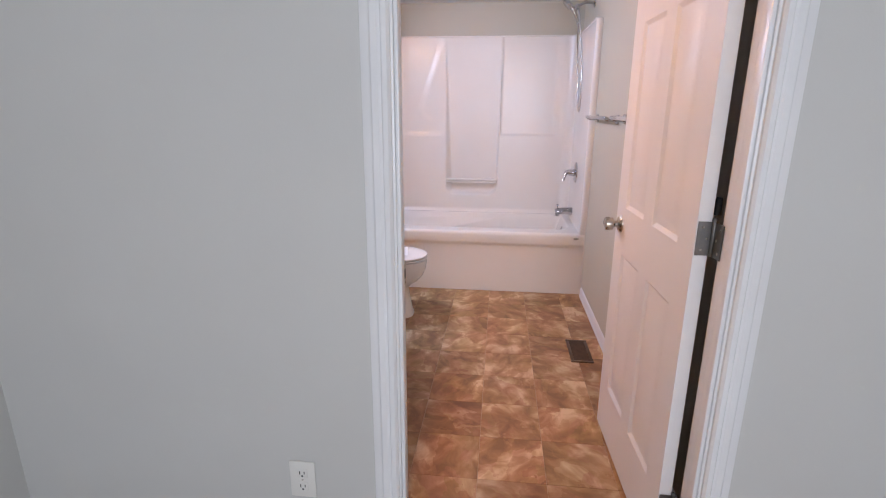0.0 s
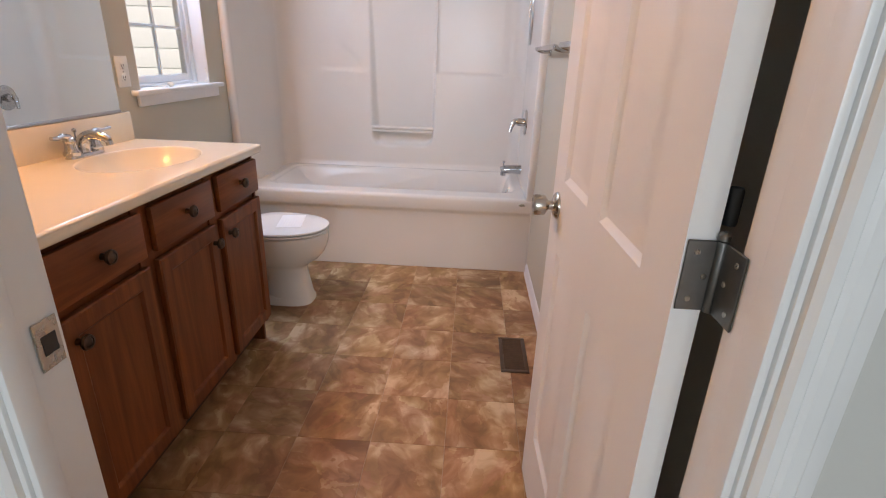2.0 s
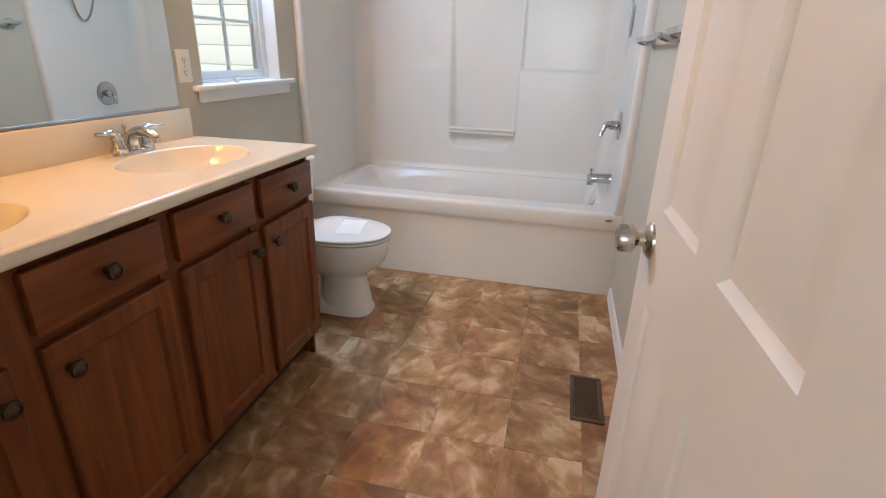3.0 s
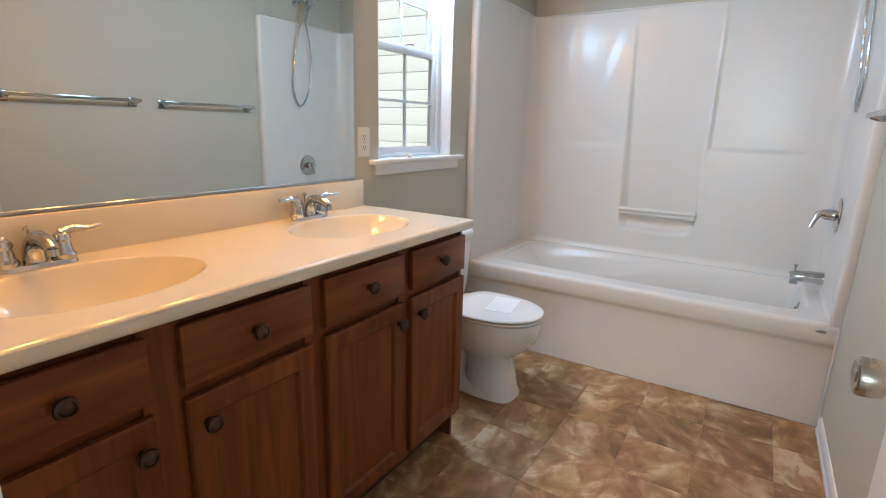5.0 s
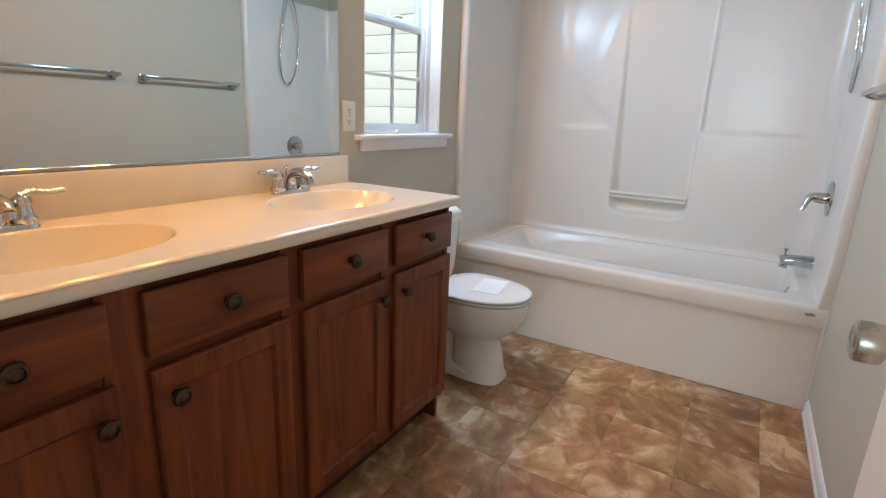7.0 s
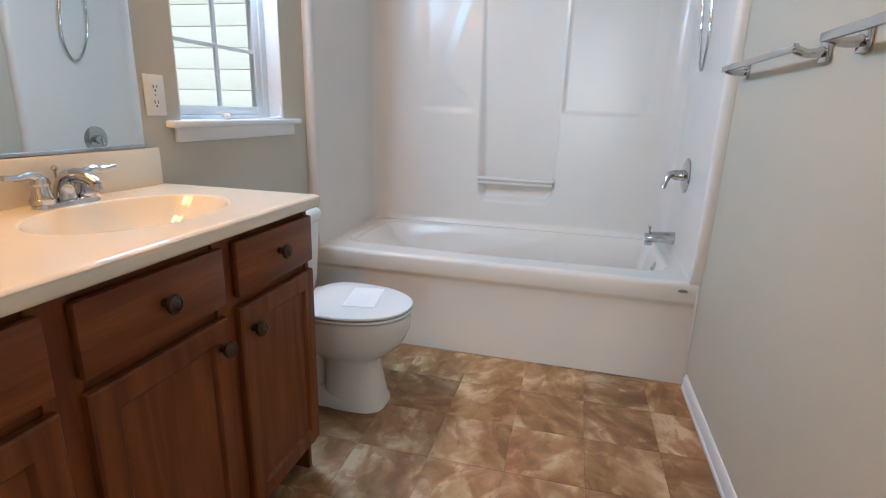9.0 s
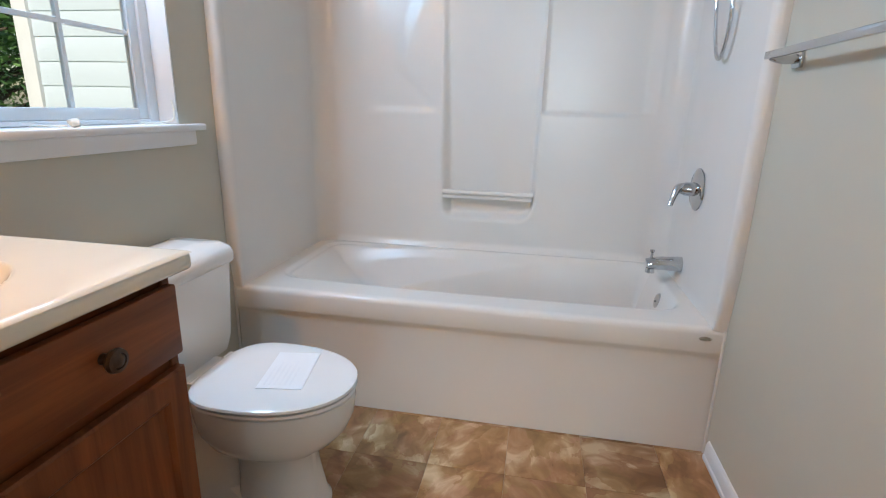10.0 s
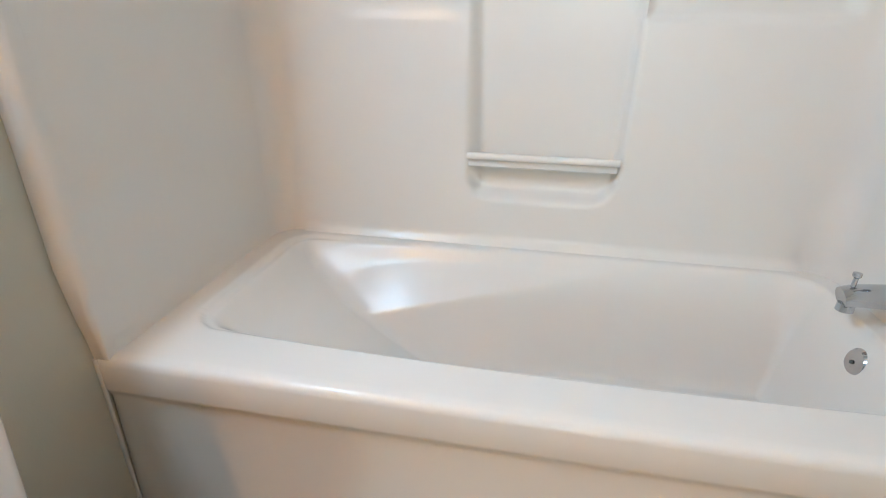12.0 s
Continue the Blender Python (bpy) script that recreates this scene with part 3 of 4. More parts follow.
def build_shower_fittings():
    v = thing("shower_valve", (TR, 0.386, 0.835), "chrome single-lever shower valve with a round plate", "shower valve")
    m = axis((TR - 0.001, 0.386, 0.835), (-1, 0, 0))
    part("escutcheon", lathe([(0.078, 0), (0.077, 0.004), (0.066, 0.010), (0.030, 0.014), (0, 0.015)], m, 40), CHROME, v)
    part("valve_body", lathe([(0.026, 0.012), (0.024, 0.045), (0.019, 0.058), (0.010, 0.064), (0, 0.065)], m, 28), CHROME, v)
    part("lever", tube([(TR - 0.050, 0.386, 0.842), (TR - 0.072, 0.378, 0.836), (TR - 0.086, 0.366, 0.805), (TR - 0.096, 0.356, 0.776)], [0.016, 0.015, 0.010, 0.009], 12, 6), CHROME, v)
    s = thing("tub_spout", (TR, 0.45, 0.523), "chrome tub spout with a diverter knob", "tub spout")
    part("spout_body", tube([(TR, 0.45, 0.528), (TR - 0.05, 0.45, 0.528), (TR - 0.10, 0.45, 0.525), (TR - 0.128, 0.45, 0.518)], [0.031, 0.028, 0.026, 0.024], 20, 5), CHROME, s)
    part("nozzle", lathe([(0.017, 0), (0.018, 0.018), (0.012, 0.018), (0, 0.012)], axis((TR - 0.112, 0.45, 0.505), (0, 0, -1)), 20), CHROME, s)
    part("diverter", lathe([(0.005, 0), (0.005, 0.022), (0.009, 0.026), (0.009, 0.034), (0, 0.036)], axis((TR - 0.112, 0.45, 0.546), (0, 0, 1)), 16), CHROME, s)
    h = thing("hand_shower", (RX, 0.34, 1.98), "chrome shower arm and hand shower with a hanging hose", "shower")
    part("wall_plate", lathe([(0.030, 0), (0.028, 0.004), (0.012, 0.010), (0, 0.010)], axis((RX - 0.001, 0.34, 1.995), (-1, 0, 0)), 24), CHROME, h)
    part("arm", tube([(RX - 0.005, 0.34, 1.995), (RX - 0.07, 0.34, 1.998), (RX - 0.12, 0.34, 1.97)], 0.009, 12, 6), CHROME, h)
    part("bracket", lathe([(0.016, 0), (0.018, 0.02), (0.014, 0.045), (0, 0.045)], axis((RX - 0.11, 0.34, 1.985), (-0.6, 0, -0.8)), 18), CHROME, h)
    part("handset", tube([(RX - 0.105, 0.335, 1.86), (RX - 0.135, 0.335, 1.935), (RX - 0.175, 0.335, 1.99)], [0.011, 0.013, 0.016], 14, 6), CHROME, h)
    part("spray_head", lathe([(0.018, 0), (0.040, 0.018), (0.042, 0.028), (0.036, 0.032), (0, 0.032)], axis((RX - 0.172, 0.335, 2.0), (-0.75, 0, -0.65)), 28), CHROME, h)
    part("hose", tube([(RX - 0.105, 0.335, 1.862), (RX - 0.085, 0.40, 1.66), (RX - 0.065, 0.405, 1.44), (RX - 0.062, 0.345, 1.30), (RX - 0.062, 0.285, 1.29), (RX - 0.065, 0.245, 1.42), (RX - 0.08, 0.27, 1.70), (RX - 0.11, 0.325, 1.955)], 0.0065, 10, 10), HOSEM, h, "ribbed metal hose")


build_shower_fittings()


# ---- vanity ----
XF = 0.480      # face frame front
VY0, VY1 = YN + 0.002, -0.885
COLS = [(-2.262, -1.991), (-1.933, -1.615), (-1.572, -1.250), (-1.209, -0.892)]
KZ = 0.748


def knob(at, parent):
    k = part("knob", lathe([(0.0085, 0), (0.0075, 0.008), (0.0065, 0.013), (0.0165, 0.017), (0.0185, 0.022), (0.0170, 0.027), (0.0120, 0.0285), (0.0110, 0.0265), (0.006, 0.0300), (0, 0.0310)], axis(at, (1, 0, 0)), 24), BRONZE, parent, "dark bronze round knob")
    return k


def shaker_door(y0, y1, z0, z1):
    """A frame with a mitred inner bevel and a flat panel set back."""
    fw, t = 0.050, 0.018
    x0, x1 = XF + 0.001, XF + 0.001 + t
    ring_o = [(y0, z0), (y1, z0), (y1, z1), (y0, z1)]
    ring_i = [(y0 + fw, z0 + fw), (y1 - fw, z0 + fw), (y1 - fw, z1 - fw), (y0 + fw, z1 - fw)]
    def inset(ring, d):
        (a, b), (c, _), (_, e), _ = ring
        return [(a + d, b + d), (c - d, b + d), (c - d, e - d), (a + d, e - d)]
    prof = [(ring_o, x0), (ring_o, x1 - 0.004), (inset(ring_o, 0.004), x1), (inset(ring_i, -0.004), x1), (ring_i, x1 - 0.003), (inset(ring_i, 0.003), x1 - 0.008), (inset(ring_i, 0.006), x1 - 0.009)]
    return loft([[(x, y, z) for y, z in r] for r, x in prof])


def build_vanity():
    v = thing("vanity_cabinet", (0.25, (VY0 + VY1) / 2, 0), "cherry-stained wooden double vanity cabinet with shaker doors", "vanity cabinet")
    body = box(0.002, XF - 0.018, VY1 - 0.016, VY1, 0.0, 0.824, 0.001)
    box(0.002, XF - 0.018, VY0, VY0 + 0.016, 0.0, 0.824, 0.001, bm=body)
    box(0.002, XF - 0.018, VY0 + 0.016, VY1 - 0.016, 0.095, 0.110, bm=body)
    box(0.002, 0.010, VY0 + 0.016, VY1 - 0.016, 0.11, 0.824, bm=body)
    part("carcass", body, WOODZ, v)
    part("toe_kick", box(XF - 0.085, XF - 0.070, VY0 + 0.016, VY1 - 0.016, 0.0, 0.095), WOODD, v)
    # face frame
    edges = [VY0] + [e for c in COLS for e in c] + [VY1]
    for i in range(0, len(edges), 2):
        a, b = edges[i], edges[i + 1]
        grow = 0.010
        part("stile", box(XF - 0.018, XF, a - (grow if i else 0), b + (grow if i < 8 else 0), 0.095, 0.824, 0.001, 1), WOODZ, v)
    for a, b in COLS:
        for z0, z1 in ((0.095, 0.135), (0.645, 0.688), (0.792, 0.824)):
            part("rail", box(XF - 0.018, XF - 0.006, a + 0.010, b - 0.010, z0, z1), WOODY, v)
    for i, (a, b) in enumerate(COLS):
        dr = box(XF + 0.001, XF + 0.019, a, b, 0.681, 0.806, 0.0045, 2)
        d = part("drawer_front", dr, WOODY, v)
        knob((XF + 0.019, (a + b) / 2, KZ), d)
        dd = part("cabinet_door", shaker_door(a, b, 0.122, 0.656), WOODZ, v)
        part("door_panel", box(XF + 0.004, XF + 0.0105, a + 0.048, b - 0.048, 0.168, 0.610), WOODZ, dd)
        knob((XF + 0.019, (a + 0.038) if i in (1, 3) else (b - 0.030), 0.598), dd)


build_vanity()

SINKS = (-1.965, -1.215)


def build_countertop():
    c = thing("vanity_countertop", (0.25, -1.57, 0.825), "cream cultured-marble countertop with two oval sinks", "countertop")
    ct, cx0, cx1, cy0, cy1 = 0.858, 0.002, 0.512, VY0, -0.860
    nx, ny = 150, 400
    def h(x, y):
        for s in SINKS:
            r = math.hypot((x - 0.262) / 0.160, (y - s) / 0.220)
            if r < 1.0:
                return ct - 0.114 * (1 - r ** 2.4)
        # rounded front and end edges
        d = min(cx1 - x, cy1 - y)
        return ct - 0.0055 * (1 - min(1.0, d / 0.012)) ** 2
    rows = []
    ys = [cy0 + (cy1 - cy0) * j / ny for j in range(ny + 1)] + [cy1 - 0.006]
    ys = sorted(set(ys))
    xs = sorted([cx0 + (cx1 - cx0) * i / nx for i in range(nx + 1)] + [cx1 - 0.004, cx1 - 0.008])
    top = sheet([[(x, y, h(x, y)) for x in xs] for y in ys])
    part("top", top, MARBLE, c, angle=85)
    edge = box(cx1 - 0.030, cx1, cy0, cy1, 0.824, ct - 0.0035, 0.009, 3)
    box(cx0, cx1 - 0.030, cy1 - 0.030, cy1, 0.824, ct - 0.0035, 0.009, 3, bm=edge)
    part("front_edge", edge, MARBLE, c)
    part("backsplash", box(0.001, 0.021, VY0, -0.880, 0.8525, 0.962, 0.004), MARBLE, c)
    for s in SINKS:
        part("drain", lathe([(0.021, 0), (0.020, 0.003), (0.014, 0.001), (0, 0.002)], axis((0.262, s, 0.745), (0, 0, 1)), 20), CHROME, c)


build_countertop()


def build_faucet(y):
    f = thing("faucet", (0.068, y, 0.853), "chrome two-handle centreset bathroom faucet on the countertop", "faucet", "faucets on the vanity")
    z = 0.853
    base = [[(0.068 + 0.026 * k * math.cos(a), y + (0.078 * k) * math.copysign(abs(math.sin(a)) ** 0.6, math.sin(a)), z + dz) for a in [2 * math.pi * i / 36 for i in range(36)]] for k, dz in ((1, 0), (1, 0.010), (0.93, 0.016), (0.8, 0.018))]
    part("base_plate", loft(base), CHROME, f)
    for s in (-1, 1):
        yy = y + s * 0.052
        h = part("handle_hub", lathe([(0.025, 0.014), (0.025, 0.024), (0.020, 0.030), (0.016, 0.052), (0.019, 0.058), (0.016, 0.068), (0.007, 0.074), (0, 0.075)], Matrix.Translation((0.066, yy, z)), 24), CHROME, f)
        part("lever", tube([(0.066, yy, z + 0.068), (0.066, yy + s * 0.022, z + 0.076), (0.070, yy + s * 0.048, z + 0.074), (0.074, yy + s * 0.078, z + 0.078)], [0.012, 0.009, 0.0065, 0.006], 10, 6), CHROME, h)
    part("spout", tube([(0.064, y, z + 0.012), (0.068, y, z + 0.048), (0.092, y, z + 0.070), (0.130, y, z + 0.070), (0.160, y, z + 0.056)], [0.024, 0.020, 0.017, 0.0145, 0.012], 16, 7), CHROME, f)
    part("aerator", lathe([(0.011, 0), (0.011, 0.014), (0.008, 0.014), (0, 0.010)], axis((0.157, y, z + 0.056), (0.15, 0, -1)), 16), CHROME, f)
    part("lift_rod", lathe([(0.0028, 0), (0.0028, 0.060), (0.007, 0.066), (0.007, 0.072), (0, 0.076)], Matrix.Translation((0.046, y, z + 0.016)), 12), CHROME, f)


for s in (-1.985, -1.212):
    build_faucet(s)


# ---- mirror, outlets, lights ----
def build_mirror():
    m = thing("mirror", (0.0, -1.6, 0.965), "large frameless wall mirror in a chrome bottom channel", "mirror")
    glass = box(0.0015, 0.0065, VY0 + 0.004, -0.916, 0.968, 1.86)
    for v in glass.verts:
        v.co.x += 0.006 * (v.co.z - 0.968) / 0.892
    part("mirror_glass", glass, MIRROR, m)
    part("bottom_channel", box(0.0012, 0.0105, VY0 + 0.004, -0.914, 0.9632, 0.9720, 0.001, 1), CHROME, m)
    part("mirror_clip", box(0.0015, 0.010, -1.30, -1.28, 1.850, 1.868, 0.002), CHROME, m)
    part("mirror_clip", box(0.0015, 0.010, -1.92, -1.90, 1.850, 1.868, 0.002), CHROME, m)


build_mirror()


def build_outlet(at, way, side, label):
    """A duplex receptacle: way points out of the wall, side along it."""
    at, way, side = Vector(at), Vector(way), Vector(side)
    o = thing("outlet", at, label, "wall outlet")
    R = Matrix((side, Vector((0, 0, 1)), way)).transposed().to_4x4()
    m = Matrix.Translation(at) @ R
    def placed(b):
        b.transform(m)
        return b
    p = part("cover_plate", placed(box(-0.036, 0.036, -0.056, 0.056, 0.0005, 0.006, 0.0025)), PLATE, o)
    for dz in (-0.021, 0.021):
        r = part("socket", placed(box(-0.015, 0.015, dz - 0.014, dz + 0.014, 0.004, 0.0075, 0.0015)), PLATE, o)
        sl = placed(box(-0.0075, -0.0050, dz - 0.003, dz + 0.007, 0.0070, 0.0079))
        box_b = placed(box(0.0050, 0.0075, dz - 0.002, dz + 0.006, 0.0070, 0.0079))
        merge(sl, box_b)
        merge(sl, placed(lathe([(0.0028, 0.0070), (0.0028, 0.0079)], Matrix.Translation((0, dz - 0.0085, 0)), 10)))
        part("slots", sl, SLOT, r)
    part("screw", placed(lathe([(0.0032, 0.005), (0.0028, 0.0068), (0, 0.007)], None, 10)), NICKEL, o)


build_outlet((0.0, -0.857, 1.105), (1, 0, 0), (0, 1, 0), "ivory duplex wall outlet beside the mirror")
build_outlet((0.582, YH, 0.305), (0, -1, 0), (1, 0, 0), "white duplex outlet low on the bedroom wall")


def build_vanity_light():
    v = thing("vanity_light", (0.0, -1.57, 2.035), "chrome wall light bar with three lit frosted shades", "vanity light")
    part("back_plate", box(0.0005, 0.028, -1.93, -1.21, 1.990, 2.070, 0.008), CHROME, v)
    for y in (-1.83, -1.57, -1.31):
        part("lamp_arm", tube([(0.026, y, 2.030), (0.07, y, 2.040), (0.085, y, 2.050)], 0.009, 10, 5), CHROME, v)
        sh = part("glass_shade", lathe([(0.022, 0), (0.050, -0.030), (0.062, -0.075), (0.064, -0.088), (0.061, -0.088), (0.047, -0.032), (0.018, -0.004)], Matrix.Translation((0.09, y, 2.060)), 28), BULB, v, "lit frosted glass shade")


build_vanity_light()


# ---- toilet ----
def oval(cx, cy, rx_f, rx_b, ry, z, n=48, p=2.0, back=None):
    """An egg outline, longer towards the front (+x)."""
    out = []
    for i in range(n):
        a = 2 * math.pi * i / n
        c, s = math.cos(a), math.sin(a)
        rx = rx_f if c > 0 else rx_b
        q = p if c > 0 or back is None else back
        out.append((cx + rx * math.copysign(abs(c) ** (2 / q), c), cy + ry * math.copysign(abs(s) ** (2 / q), s), z))
    return out


TYC = -0.492


def slab(x0, x1, y0, y1, z, r=0.03, bow=0.0, n=8):
    """A rounded rectangle outline whose front side bows out."""
    pts = []
    for cx, cy, a0 in ((x1 - r, y1 - r, 0), (x0 + r, y1 - r, 90), (x0 + r, y0 + r, 180), (x1 - r, y0 + r, 270)):
        for k in range(n + 1):
            a = radians(a0 + 90 * k / n)
            x, y = cx + r * math.cos(a), cy + r * math.sin(a)
            if x > (x0 + x1) / 2:
                t = (y - (y0 + y1) / 2) / ((y1 - y0) / 2)
                x += bow * (1 - t * t)
            pts.append((x, y, z))
    return pts


def build_toilet():
    t = thing("toilet", (0.30, TYC, 0), "white porcelain two-piece toilet with closed lid", "toilet")
    bowl = [oval(0.425, TYC, 0.138, 0.110, 0.096, 0.0, p=3.2), oval(0.425, TYC, 0.137, 0.110, 0.095, 0.014, p=3.2), oval(0.425, TYC, 0.128, 0.105, 0.086, 0.035, p=3.0),
            oval(0.422, TYC, 0.116, 0.100, 0.078, 0.12, p=2.8), oval(0.418, TYC, 0.112, 0.100, 0.078, 0.185, p=2.6), oval(0.402, TYC, 0.150, 0.130, 0.098, 0.208, p=2.3), oval(0.394, TYC, 0.200, 0.165, 0.130, 0.235),
            oval(0.394, TYC, 0.232, 0.182, 0.150, 0.272), oval(0.398, TYC, 0.246, 0.190, 0.163, 0.315), oval(0.400, TYC, 0.250, 0.195, 0.168, 0.355), oval(0.400, TYC, 0.248, 0.195, 0.167, 0.372), oval(0.400, TYC, 0.235, 0.185, 0.155, 0.378)]
    part("bowl", loft(bowl), PORC, t, angle=50)
    # trapway bulge behind the pedestal
    trap = loft([slab(0.13, 0.44, TYC - 0.092, TYC + 0.092, z, 0.04) for z in (0.001, 0.035)] + [slab(0.14, 0.33, TYC - 0.060, TYC + 0.060, 0.07, 0.04), slab(0.10, 0.33, TYC - 0.048, TYC + 0.052, 0.22, 0.04), slab(0.04, 0.34, TYC - 0.080, TYC + 0.080, 0.33, 0.03)])
    part("trapway", trap, PORC, t, angle=50)
    part("deck", loft([slab(0.02, 0.345, TYC - 0.105 * k, TYC + 0.105 * k, z, 0.03) for k, z in ((0.9, 0.315), (1, 0.335), (1, 0.372), (0.97, 0.378))]), PORC, t)
    tank = [slab(0.018, 0.178, -0.612, -0.308, 0.372, 0.022, 0.012), slab(0.012, 0.186, -0.625, -0.296, 0.42, 0.022, 0.014), slab(0.010, 0.196, -0.634, -0.288, 0.642, 0.020, 0.016), slab(0.010, 0.196, -0.634, -0.288, 0.650, 0.020, 0.016)]
    part("tank", loft(tank), PORC, t, angle=50)
    lid = [slab(0.004, 0.202, -0.642, -0.279, 0.648, 0.024, 0.018), slab(0.002, 0.206, -0.646, -0.276, 0.656, 0.026, 0.018), slab(0.002, 0.206, -0.646, -0.276, 0.678, 0.026, 0.018), slab(0.006, 0.200, -0.641, -0.281, 0.692, 0.024, 0.018), slab(0.022, 0.182, -0.622, -0.300, 0.708, 0.024, 0.018), slab(0.06, 0.14, -0.56, -0.36, 0.716, 0.02, 0.01)]
    part("tank_lid", loft(lid), PORC, t, angle=50)
    seat = [oval(0.398, TYC, 0.247, 0.150, 0.170, 0.381, p=2.15, back=2.9), oval(0.398, TYC, 0.254, 0.152, 0.176, 0.385, p=2.15, back=2.9), oval(0.398, TYC, 0.252, 0.152, 0.175, 0.3915, p=2.15, back=2.9)]
    part("seat", loft(seat), SEATM, t, angle=50)
    cover = [oval(0.398, TYC, 0.250, 0.152, 0.173, 0.3955, p=2.15, back=2.9), oval(0.398, TYC, 0.256, 0.154, 0.178, 0.400, p=2.15, back=2.9), oval(0.398, TYC, 0.254, 0.153, 0.176, 0.406, p=2.15, back=2.9), oval(0.398, TYC, 0.240, 0.142, 0.163, 0.411, p=2.15, back=2.9), oval(0.398, TYC, 0.15, 0.09, 0.10, 0.4135, p=2.1, back=2.9)]
    part("lid", loft(cover), SEATM, t, angle=50)
    for s in (-1, 1):
        part("lid_hinge", tube([(0.245, TYC + s * 0.075 - 0.018, 0.394), (0.245, TYC + s * 0.075 + 0.018, 0.394)], 0.012, 12, 4), SEATM, t)
        part("floor_bolt_cap", lathe([(0.015, 0), (0.014, 0.010), (0.008, 0.018), (0, 0.020)], Matrix.Translation((0.30, TYC + s * 0.085, 0.034)), 16), PORC, t)
    part("flush_lever", tube([(0.150, -0.640, 0.618), (0.156, -0.656, 0.618), (0.182, -0.664, 0.616), (0.222, -0.668, 0.610)], [0.008, 0.008, 0.006, 0.007], 10, 5), CHROME, t, "chrome flush lever")
    part("lever_boss", lathe([(0.013, 0), (0.012, 0.010), (0, 0.013)], axis((0.150, -0.632, 0.618), (0, -1, 0)), 16), CHROME, t)
    # a printed sheet lying on the lid
    p = thing("paper_sheet", (0.465, -0.47, 0.4145), "white printed paper sheet lying on the toilet lid", "paper")
    b = box(-0.058, 0.058, -0.096, 0.096, 0, 0.0012)
    turn = pose(0.466, -0.474, 0.4140, 0, 0, 10)
    b.transform(turn)
    part("sheet", b, PAPER, p)
    for i in range(6):
        r = box(-0.045 + 0.013 * i, -0.039 + 0.013 * i, -0.078, 0.015 + 0.06 * ((i * 7) % 5) / 5, 0.0013, 0.0016)
        r.transform(turn)
        part("print_line", r, INK, p)


build_toilet()


